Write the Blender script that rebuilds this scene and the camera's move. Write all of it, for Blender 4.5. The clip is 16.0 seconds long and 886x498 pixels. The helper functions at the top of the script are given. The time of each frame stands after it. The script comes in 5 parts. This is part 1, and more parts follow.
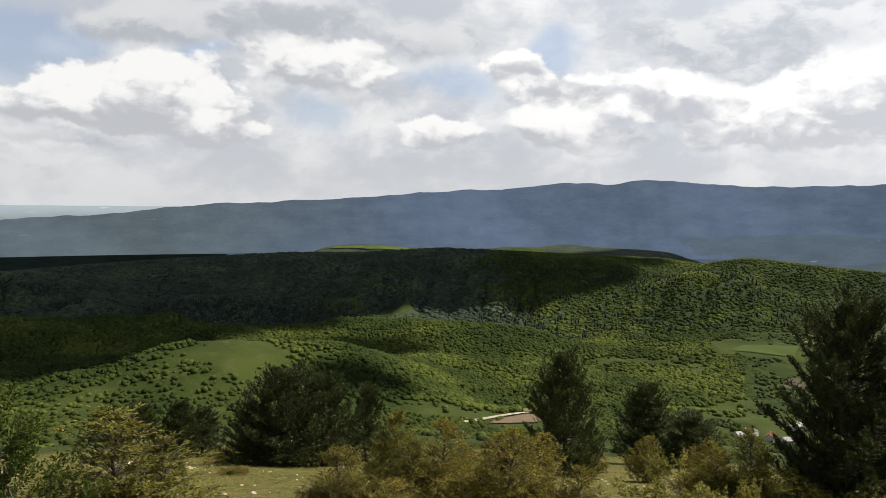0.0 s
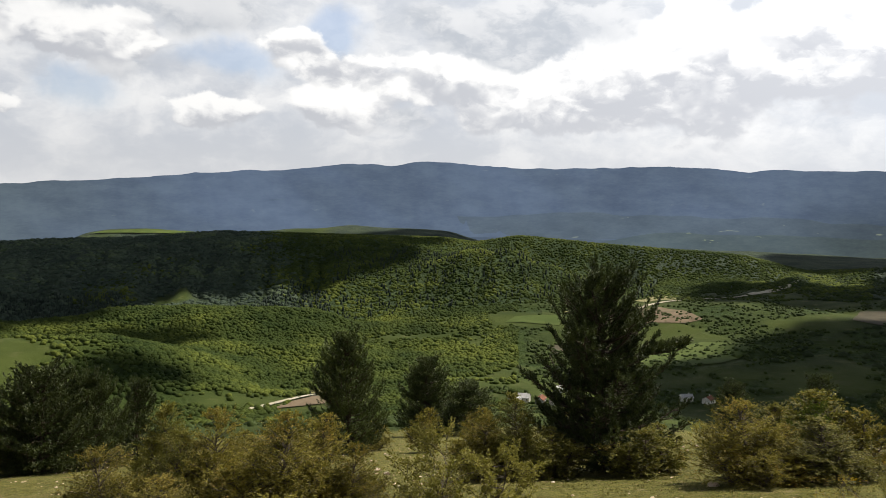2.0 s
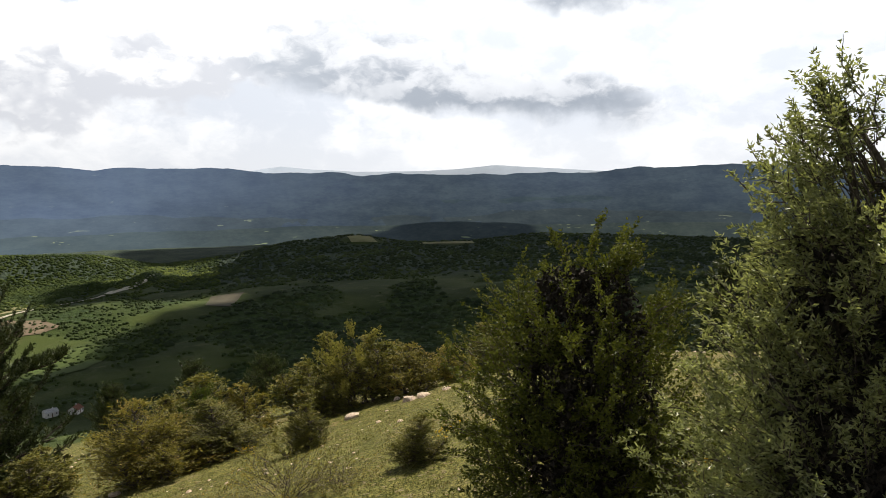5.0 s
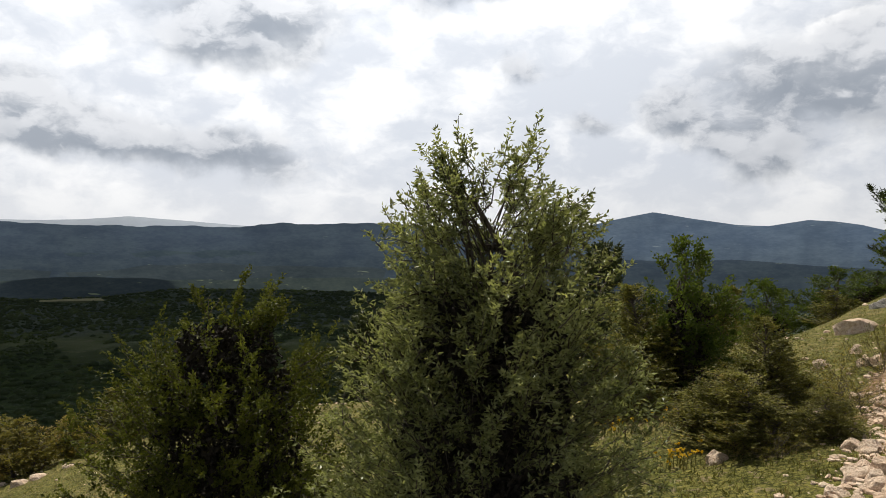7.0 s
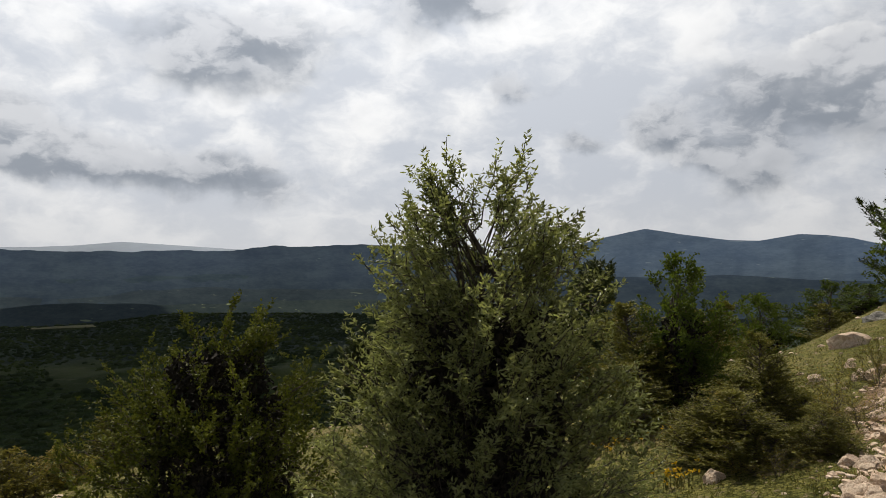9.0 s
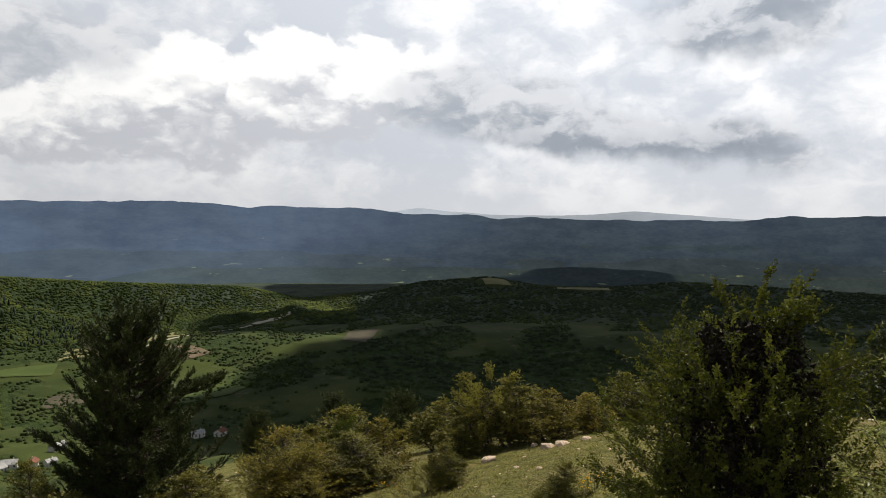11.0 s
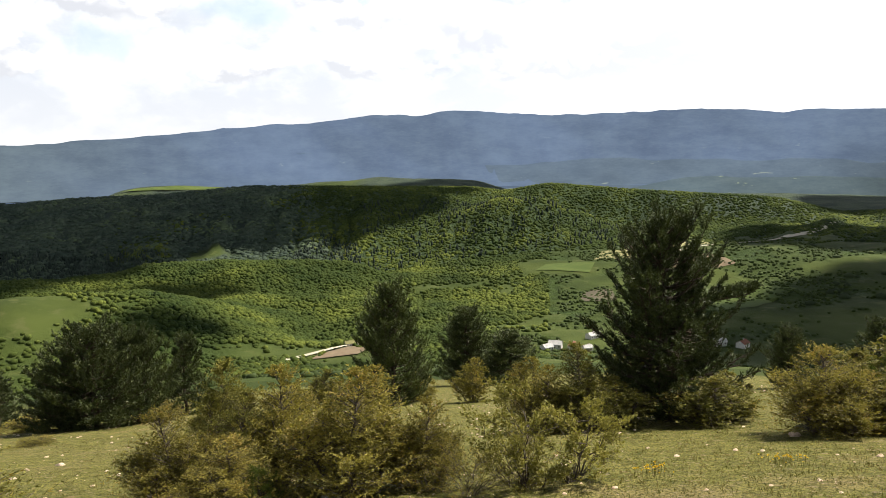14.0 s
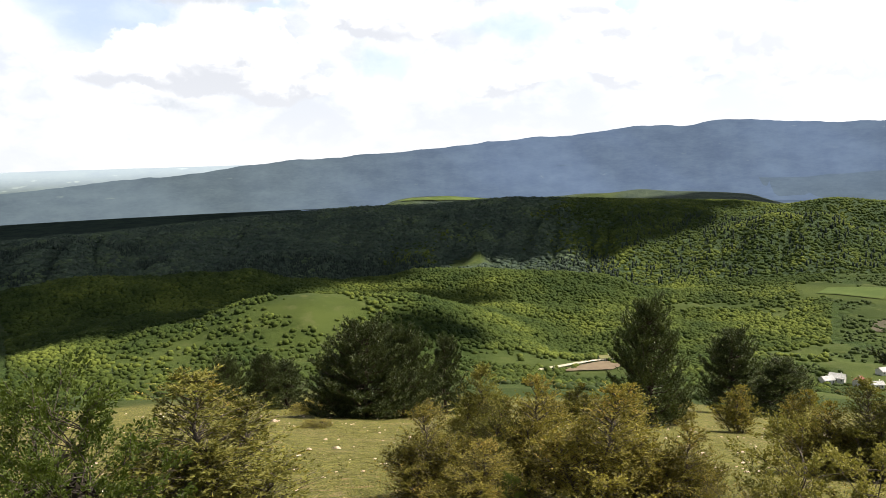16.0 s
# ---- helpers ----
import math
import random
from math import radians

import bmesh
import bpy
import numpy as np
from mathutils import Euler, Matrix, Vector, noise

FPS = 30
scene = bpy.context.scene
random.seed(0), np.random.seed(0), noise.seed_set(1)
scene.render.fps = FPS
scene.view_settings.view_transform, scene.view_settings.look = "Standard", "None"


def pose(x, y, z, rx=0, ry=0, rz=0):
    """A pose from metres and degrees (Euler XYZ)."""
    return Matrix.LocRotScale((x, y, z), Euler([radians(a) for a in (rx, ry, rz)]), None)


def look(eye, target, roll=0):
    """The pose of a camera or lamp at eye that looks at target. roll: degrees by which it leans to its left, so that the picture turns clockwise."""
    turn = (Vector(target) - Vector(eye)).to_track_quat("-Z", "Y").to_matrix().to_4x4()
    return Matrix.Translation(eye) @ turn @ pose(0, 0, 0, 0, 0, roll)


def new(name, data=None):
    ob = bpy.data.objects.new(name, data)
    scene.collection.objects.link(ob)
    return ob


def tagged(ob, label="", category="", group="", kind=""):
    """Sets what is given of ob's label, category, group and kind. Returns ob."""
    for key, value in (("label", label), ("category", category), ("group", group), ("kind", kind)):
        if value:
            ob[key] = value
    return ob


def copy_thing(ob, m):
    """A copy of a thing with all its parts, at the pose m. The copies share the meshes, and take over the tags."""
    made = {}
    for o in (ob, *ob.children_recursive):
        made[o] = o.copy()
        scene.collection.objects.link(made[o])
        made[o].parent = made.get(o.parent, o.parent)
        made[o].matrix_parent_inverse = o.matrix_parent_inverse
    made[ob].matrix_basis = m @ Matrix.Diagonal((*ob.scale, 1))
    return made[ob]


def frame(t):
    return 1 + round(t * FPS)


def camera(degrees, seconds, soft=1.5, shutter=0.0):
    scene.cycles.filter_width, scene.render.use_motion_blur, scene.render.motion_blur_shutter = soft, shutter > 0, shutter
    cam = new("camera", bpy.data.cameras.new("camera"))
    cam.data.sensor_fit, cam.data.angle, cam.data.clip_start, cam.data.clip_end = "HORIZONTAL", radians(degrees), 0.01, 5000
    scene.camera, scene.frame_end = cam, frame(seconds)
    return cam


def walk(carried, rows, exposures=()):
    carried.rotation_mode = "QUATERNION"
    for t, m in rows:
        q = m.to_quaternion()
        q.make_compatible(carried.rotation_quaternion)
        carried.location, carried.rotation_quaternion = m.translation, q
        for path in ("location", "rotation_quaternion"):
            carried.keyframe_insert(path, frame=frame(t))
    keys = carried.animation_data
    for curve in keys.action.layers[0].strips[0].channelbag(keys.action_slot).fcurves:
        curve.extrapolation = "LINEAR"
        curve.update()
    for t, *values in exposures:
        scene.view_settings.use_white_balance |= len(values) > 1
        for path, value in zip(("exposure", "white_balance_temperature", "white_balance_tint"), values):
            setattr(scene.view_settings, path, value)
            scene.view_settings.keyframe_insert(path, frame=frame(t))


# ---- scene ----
EXPOSURES = ((0, 0.1), (3, 0.2), (5.5, 0.28), (7, 0.0), (8, -0.26), (10, -0.32), (12.5, 0.45), (13.5, 0.68), (15, 0.76), (16, 0.76))
cam = camera(60.61, 16.0, soft=0.6)
EYE = 1.6  # over the grass where the viewer stands first
PATH = [
    # seconds, yaw, pitch, roll, x, y, z
    (0, -0.00, -3.53, -0.58, 0.000, -0.001, 0.001),
    (0.5, -2.83, -4.04, 0.04, 0.032, -0.030, 0.021),
    (1, -6.60, -3.91, 0.22, 0.101, -0.051, 0.027),
    (1.5, -12.57, -3.81, -0.75, 0.150, -0.050, 0.021),
    (2, -16.22, -4.81, -0.56, 0.188, -0.054, 0.008),
    (2.5, -21.07, -4.98, -0.76, 0.209, -0.012, -0.001),
    (3, -31.83, -5.20, 0.52, 0.099, 0.037, -0.010),
    (5.5, -67.59, -4.37, -0.28, 0.043, 0.498, -0.046),
    (6, -72.86, -3.45, -1.47, 0.057, 0.526, -0.045),
    (6.5, -80.76, -2.55, -1.47, 0.023, 0.513, -0.037),
    (7, -89.09, -0.99, -0.61, 0.021, 0.425, -0.035),
    (7.5, -97.03, 0.84, -0.57, 0.023, 0.372, -0.024),
    (8, -98.90, 1.06, 0.56, 0.039, 0.347, -0.013),
    (8.3, -99.14, 1.26, 0.29, 0.030, 0.335, -0.012),
    (8.5, -98.65, 0.80, 0.49, 0.025, 0.330, -0.012),
    (9, -89.62, 0.53, 0.38, 0.055, 0.408, -0.024),
    (9.5, -77.42, 0.22, 0.01, 0.009, 0.456, -0.031),
    (10, -66.87, 0.57, 0.64, -0.038, 0.508, -0.027),
    (12.5, -35.30, -6.74, -1.50, -0.142, 0.626, -0.098),
    (13, -28.11, -7.84, -0.84, -0.121, 0.695, -0.118),
    (13.5, -19.33, -8.85, -0.74, -0.156, 0.734, -0.130),
    (14, -14.21, -8.58, 1.03, -0.186, 0.761, -0.128),
    (14.5, -12.36, -8.16, 0.77, -0.213, 0.822, -0.127),
    (15, -7.58, -8.90, -0.06, -0.195, 0.863, -0.110),
    (15.5, -2.03, -8.32, 0.70, -0.206, 0.844, -0.104),
    (16, 5.16, -7.24, 1.64, -0.228, 0.797, -0.112),
]
walk(cam, [(t, pose(px, py, EYE + pz, 90 + pitch, roll, yaw)) for t, yaw, pitch, roll, px, py, pz in PATH],
     exposures=EXPOSURES)

# ---------------------------------------------------------------- sky, sun
SUN_AZ, SUN_EL = -76.0, 56.0  # degrees to the left of +y, degrees up
TO_SUN = Vector((-math.sin(radians(SUN_AZ)) * math.cos(radians(SUN_EL)), math.cos(radians(SUN_AZ)) * math.cos(radians(SUN_EL)), math.sin(radians(SUN_EL))))
SUN_STRENGTH = 5.0


class Nodes:
    """Short forms for building a node tree."""

    def __init__(self, tree):
        self.tree = tree
        tree.nodes.clear()

    def add(self, kind, **values):
        node = self.tree.nodes.new(kind)
        for key, value in values.items():
            setattr(node, key, value)
        return node

    def put(self, socket, value):
        if isinstance(value, bpy.types.NodeSocket):
            self.tree.links.new(value, socket)
        elif value is not None:
            socket.default_value = value

    def math(self, op, a, b=None, c=None, clamp=False):
        node = self.add("ShaderNodeMath", operation=op, use_clamp=clamp)
        for socket, value in zip(node.inputs, (a, b, c)):
            self.put(socket, value)
        return node.outputs[0]

    def vec(self, op, a, b=None, scale=None):
        node = self.add("ShaderNodeVectorMath", operation=op)
        self.put(node.inputs[0], a)
        self.put(node.inputs[1], b)
        if scale is not None:
            self.put(node.inputs[3], scale)
        return node.outputs[1] if op in ("DOT_PRODUCT", "LENGTH") else node.outputs[0]

    def noise(self, vector, scale, detail=4.0, rough=0.55, distortion=0.0, colour=False):
        node = self.add("ShaderNodeTexNoise")
        self.put(node.inputs["Vector"], vector)
        for key, value in (("Scale", scale), ("Detail", detail), ("Roughness", rough), ("Distortion", distortion)):
            node.inputs[key].default_value = value
        return node.outputs[1 if colour else 0]

    def ramp(self, x, a, b, lo=0.0, hi=1.0):
        node = self.add("ShaderNodeMapRange", interpolation_type="SMOOTHSTEP")
        for socket, value in zip(node.inputs, (x, a, b, lo, hi)):
            self.put(socket, value)
        return node.outputs[0]

    def mix(self, f, a, b, blend="MIX"):
        node = self.add("ShaderNodeMix", data_type="RGBA", blend_type=blend)
        self.put(node.inputs[0], f)
        for socket, value in ((node.inputs[6], a), (node.inputs[7], b)):
            self.put(socket, (*value, 1.0) if isinstance(value, tuple) and len(value) == 3 else value)
        return node.outputs[2]

    def bump(self, height, strength, distance):
        node = self.add("ShaderNodeBump")
        node.inputs["Strength"].default_value, node.inputs["Distance"].default_value = strength, distance
        self.put(node.inputs["Height"], height)
        return node.outputs[0]


world = bpy.data.worlds.new("sky")
scene.world = world
world.use_nodes = True
n = Nodes(world.node_tree)
way = n.add("ShaderNodeTexCoord").outputs["Generated"]
split = n.add("ShaderNodeSeparateXYZ")
n.put(split.inputs[0], way)
up = n.math("MAXIMUM", split.outputs[2], 0.0)
blue = n.add("ShaderNodeTexSky", sky_type="NISHITA", sun_disc=False, sun_elevation=radians(SUN_EL), sun_rotation=radians(-SUN_AZ), air_density=1.0, dust_density=2.0)
blue = n.mix(1.0, blue.outputs[0], (0.13, 0.13, 0.13), "MULTIPLY")
# cumulus: (azimuth, elevation, half width, half height) in degrees of white heaps, grey cloud bases and blue gaps
HEAPS = ((27.5, 6.9, 4.1, 1.8), (23.9, 6.2, 2.6, 1.5), (20.6, 8.3, 3.2, 2.1), (18, 6.9, 3.6, 1.9), (15.9, 5.2, 3, 1), (13.1, 11.1, 3.2, 1.6), (9.5, 10.1, 3.4, 1.6), (6.2, 9.8, 3, 2.6), (0.7, 5.2, 3, 1.2), (-4.8, 10.1, 2.1, 1.3), (-8.6, 8.7, 3, 1.3), (-9, 5.6, 3.8, 1.5), (-17, 7.7, 5.1, 1.8), (-21.9, 5.6, 5.6, 2.1), (-27.1, 8, 4.7, 2.3), (-36, 8, 8, 4), (-44, 10.1, 10, 3.6), (-118, 14, 4.5, 1.2))
BASES = ((18.5, 12.1, 6.4, 1.4), (11.1, 13.3, 6.4, 1.1), (1.1, 12.1, 4.1, 1.8), (5.7, 7.6, 2.6, 0.8), (-18.8, 11.9, 7.3, 1.5), (-25.6, 12.1, 6.8, 2.1), (-20.7, 9.9, 4.7, 0.7), (-12.7, 4.6, 2.6, 0.8), (26.9, 4.2, 5.1, 0.7), (22.2, 11.8, 3.8, 1), (-59, 8.2, 5.29, 1.89), (-53, 9.6, 6.21, 2.75), (-64, 7, 5.75, 1.59), (-74, 15, 8.62, 3.33), (-73, 5.6, 7.47, 2.03), (-111, 5.8, 3.91, 2.17), (-119, 10.4, 12.6, 3.33), (-127, 13.5, 11.5, 5.8), (-90, 18.5, 5.17, 2.17), (-95, 12.7, 2.76, 1.3), (-100, 8.1, 1.72, 1.01), (-106, 9.3, 2.3, 1.59))
GAPS = ((29.1, 10.5, 4.7, 2.6), (25.8, 10.3, 2.1, 1.3), (9.5, 6.5, 2.6, 1.7), (-0.6, 8.7, 3.4, 1.4), (-8.1, 11.1, 2.6, 1.7), (17.8, 10.4, 2.1, 0.9))
curl = n.noise(way, 11.0, 6.0, 0.56, 0.0, True)
curled = n.vec("ADD", way, n.vec("MULTIPLY", n.vec("SUBTRACT", curl, (0.5, 0.5, 0.5)), (0.11, 0.11, 0.075)))


def spots(rows):
    """Soft round spots at these places in the sky: their sum, and how high in its spot each place lies (-1 to 1)."""
    total, lift = None, None
    for az, el, wide, tall in rows:
        c, s = math.cos(radians(el)), math.sin(radians(el))
        at = (-math.sin(radians(az)) * c, math.cos(radians(az)) * c, s)
        off = n.vec("MULTIPLY", n.vec("SUBTRACT", curled, at), (1 / radians(wide), 1 / radians(wide), 1 / radians(tall)))
        spot = n.math("POWER", 2.718, n.math("MULTIPLY", n.vec("DOT_PRODUCT", off, off), -1.0))
        rise = n.math("MULTIPLY", n.vec("DOT_PRODUCT", off, (0.0, 0.0, 1.0)), spot)
        total = spot if total is None else n.math("ADD", total, spot)
        lift = rise if lift is None else n.math("ADD", lift, rise)
    return total, n.math("DIVIDE", lift, n.math("ADD", total, 0.02))


def puffs(vector, scale):
    """Round billows packed side by side, 1 in the middle of each."""
    node = n.add("ShaderNodeTexVoronoi", feature="SMOOTH_F1")
    n.put(node.inputs["Vector"], vector)
    node.inputs["Scale"].default_value, node.inputs["Smoothness"].default_value = scale, 0.45
    return n.math("SUBTRACT", 1.0, node.outputs["Distance"])


wide = n.vec("MULTIPLY", way, (1.0, 1.0, 1.7))
warp = n.vec("ADD", wide, n.vec("SCALE", n.vec("SUBTRACT", n.noise(wide, 14.0, 4.0, 0.55, 0.0, True), (0.5, 0.5, 0.5)), scale=0.07))
fluff = n.noise(warp, 9.0, 8.0, 0.56)
above = n.noise(n.vec("ADD", warp, (0.0, 0.0, 0.035)), 9.0, 8.0, 0.56)
relief = n.ramp(n.math("SUBTRACT", fluff, above), -0.12, 0.10)  # bright tops, grey undersides
puff = n.math("ADD", n.math("MULTIPLY", puffs(warp, 17.0), 0.6), n.math("MULTIPLY", puffs(warp, 41.0), 0.4))
broad = n.noise(wide, 4.0, 5.0, 0.5)
ragged = n.math("SUBTRACT", fluff, 0.5)
bumpy = n.math("ADD", ragged, n.math("MULTIPLY", n.math("SUBTRACT", puff, 0.55), 0.55))
(heaps, heap_rise), (bases, base_rise), (gaps, _) = spots(HEAPS), spots(BASES), spots(GAPS)
heap = n.ramp(n.math("ADD", heaps, n.math("MULTIPLY", bumpy, 0.95)), 0.36, 0.58)
base_at = n.math("ADD", n.math("ADD", bases, n.math("MULTIPLY", bumpy, 0.70)), n.math("MULTIPLY", n.ramp(broad, 0.50, 0.70), 0.28))
base = n.ramp(base_at, 0.22, 0.92)
gap = n.ramp(n.math("ADD", gaps, n.math("MULTIPLY", ragged, 0.9)), 0.15, 0.85)
body = n.math("ADD", n.math("MULTIPLY", fluff, 0.6), n.math("MULTIPLY", broad, 0.4))
veil = n.mix(n.ramp(body, 0.42, 0.62), (0.72, 0.76, 0.83), (1.12, 1.12, 1.12))
sky = n.mix(n.math("MULTIPLY", gap, 0.62), veil, n.mix(0.40, n.mix(1.0, blue, (0.92, 1.12, 1.40), "MULTIPLY"), (0.72, 0.79, 0.90)))
lit = n.ramp(n.math("ADD", n.math("MULTIPLY", heap_rise, 0.55), n.math("ADD", n.math("MULTIPLY", n.math("SUBTRACT", puff, 0.55), 0.9), n.math("MULTIPLY", n.math("SUBTRACT", relief, 0.5), 0.35))), -0.42, 0.22)
sky = n.mix(heap, sky, n.mix(lit, (0.70, 0.72, 0.77), (1.26, 1.25, 1.23)))
sunside = n.ramp(split.outputs[0], 0.60, 0.95)  # the thicker cloud
shade = n.ramp(n.math("ADD", n.math("MULTIPLY", base_rise, 0.40), n.math("ADD", n.math("MULTIPLY", n.math("SUBTRACT", puff, 0.55), 0.5), n.math("MULTIPLY", n.math("SUBTRACT", relief, 0.5), 0.6))), -0.45, 0.45)
sky = n.mix(n.math("MULTIPLY", base, 0.94), sky, n.mix(sunside, n.mix(shade, (0.62, 0.66, 0.72), (0.94, 0.95, 0.97)), n.mix(shade, (0.32, 0.36, 0.42), (0.76, 0.78, 0.82))))
# thin haze towards the horizon, light round the sun
haze = n.ramp(up, 0.11, 0.0)
sky = n.mix(n.math("MULTIPLY", haze, 0.62), sky, (0.84, 0.85, 0.87))
toward = n.math("MAXIMUM", n.vec("DOT_PRODUCT", way, tuple(TO_SUN)), 0.0)
glow = n.math("ADD", 1.0, n.math("MULTIPLY", n.math("POWER", toward, 2.5), 1.3))
# unseen sky overhead dimmed and made bluer, added to deepen the shade below
high = n.ramp(up, 0.34, 0.54, 1.0, 0.11)
sky = n.mix(n.ramp(up, 0.34, 0.54), sky, n.mix(1.0, sky, (0.80, 0.95, 1.18), "MULTIPLY"))
sky = n.vec("SCALE", sky, scale=n.math("MULTIPLY", n.math("MULTIPLY", glow, high), 1.0))
back = n.add("ShaderNodeBackground")
n.put(back.inputs[0], sky)
back.inputs[1].default_value = 0.70
n.put(n.add("ShaderNodeOutputWorld").inputs[0], back.outputs[0])

lamp = bpy.data.lights.new("sun", "SUN")
lamp.energy, lamp.angle, lamp.color = SUN_STRENGTH, radians(1.0), (1.0, 0.93, 0.80)
sun = new("sun", lamp)
sun.matrix_world = look(tuple(TO_SUN * 300), (0, 0, 0))

# ---------------------------------------------------------------- materials


def material(name):
    m = bpy.data.materials.new(name)
    m.use_nodes = True
    return m, Nodes(m.node_tree)


def finish(n, colour, rough=0.9, normal=None, glow=None, spec=0.3):
    p = n.add("ShaderNodeBsdfPrincipled")
    n.put(p.inputs["Base Color"], (*colour, 1.0) if isinstance(colour, tuple) else colour)
    n.put(p.inputs["Roughness"], rough)
    p.inputs["Specular IOR Level"].default_value = spec
    n.put(p.inputs["Normal"], normal)
    if glow is not None:
        n.put(p.inputs["Emission Color"], (*glow, 1.0) if isinstance(glow, tuple) else glow)
        p.inputs["Emission Strength"].default_value = 1.0
    n.put(n.add("ShaderNodeOutputMaterial").inputs[0], p.outputs[0])


def leaf_material(name, dark, light, through_light=0.35, rough=0.6, odd=None, odd_share=0.1):
    """Foliage: every leaf its own shade, patches of older and younger growth, light that shines through."""
    m, n = material(name)
    at = n.add("ShaderNodeTexCoord").outputs["Object"]
    one = n.add("ShaderNodeNewGeometry").outputs["Random Per Island"]
    tree = n.add("ShaderNodeObjectInfo").outputs["Random"]
    patch = n.noise(at, 2.2, 3.0)
    f = n.math("ADD", n.math("MULTIPLY", one, 0.55), n.math("MULTIPLY", n.ramp(patch, 0.3, 0.7), 0.45), clamp=True)
    colour = n.mix(f, dark, light)
    if odd:
        colour = n.mix(n.ramp(n.math("ADD", n.math("MULTIPLY", one, 0.4), n.noise(at, 1.6, 2.0)), 1.0 - odd_share, 1.05 - odd_share), colour, odd)
    colour = n.mix(n.math("MULTIPLY", tree, 0.35), colour, tuple(0.65 * c for c in dark))
    p = n.add("ShaderNodeBsdfPrincipled")
    n.put(p.inputs["Base Color"], colour)
    p.inputs["Roughness"].default_value = rough
    p.inputs["Specular IOR Level"].default_value = 0.25
    t = n.add("ShaderNodeBsdfTranslucent")
    n.put(t.inputs[0], n.mix(1.0, colour, (1.0, 1.05, 0.55), "MULTIPLY"))
    x = n.add("ShaderNodeMixShader")
    x.inputs[0].default_value = through_light
    n.put(x.inputs[1], p.outputs[0])
    n.put(x.inputs[2], t.outputs[0])
    n.put(n.add("ShaderNodeOutputMaterial").inputs[0], x.outputs[0])
    return m


def canopy_material(name, dark, light, fresh):
    """Tree crowns seen from afar: stands of different age and kind, every crown a little different."""
    m, n = material(name)
    at = n.add("ShaderNodeTexCoord").outputs["Object"]
    one = n.add("ShaderNodeNewGeometry").outputs["Random Per Island"]
    stand_age = n.noise(at, 0.011, 5.0, 0.62)
    small = n.noise(at, 0.06, 3.0, 0.6)
    f = n.math("ADD", n.math("MULTIPLY", n.ramp(stand_age, 0.38, 0.60), 0.55), n.math("ADD", n.math("MULTIPLY", one, 0.18), n.math("MULTIPLY", n.ramp(small, 0.3, 0.7), 0.25)), clamp=True)
    colour = n.mix(f, dark, light)
    colour = n.mix(n.ramp(n.math("ADD", stand_age, n.math("MULTIPLY", one, 0.12)), 0.60, 0.72), colour, fresh)
    finish(n, colour, 0.95, n.bump(n.noise(at, 0.9, 3.0, 0.7), 0.5, 0.6), spec=0.1)
    return m


def bark_material(name, dark, light):
    m, n = material(name)
    at = n.add("ShaderNodeTexCoord").outputs["Object"]
    g = n.noise(n.vec("MULTIPLY", at, (1.0, 1.0, 0.25)), 30.0, 5.0, 0.65)
    finish(n, n.mix(n.ramp(g, 0.35, 0.65), dark, light), 0.9, n.bump(g, 0.6, 0.01))
    return m


def stone_material(name, light, dark, stain):
    m, n = material(name)
    at = n.add("ShaderNodeTexCoord").outputs["Object"]
    one = n.add("ShaderNodeObjectInfo").outputs["Random"]
    at = n.vec("ADD", at, n.vec("SCALE", (3.1, 7.7, 5.3), scale=one))
    g = n.noise(at, 9.0, 6.0, 0.65)
    s = n.noise(at, 3.0, 4.0, 0.6)
    c = n.mix(n.ramp(g, 0.35, 0.62), dark, light)
    c = n.mix(n.ramp(s, 0.56, 0.72), c, stain)
    c = n.mix(n.math("MULTIPLY", one, 0.35), c, dark)
    finish(n, c, 0.92, n.bump(g, 0.7, 0.03))
    return m


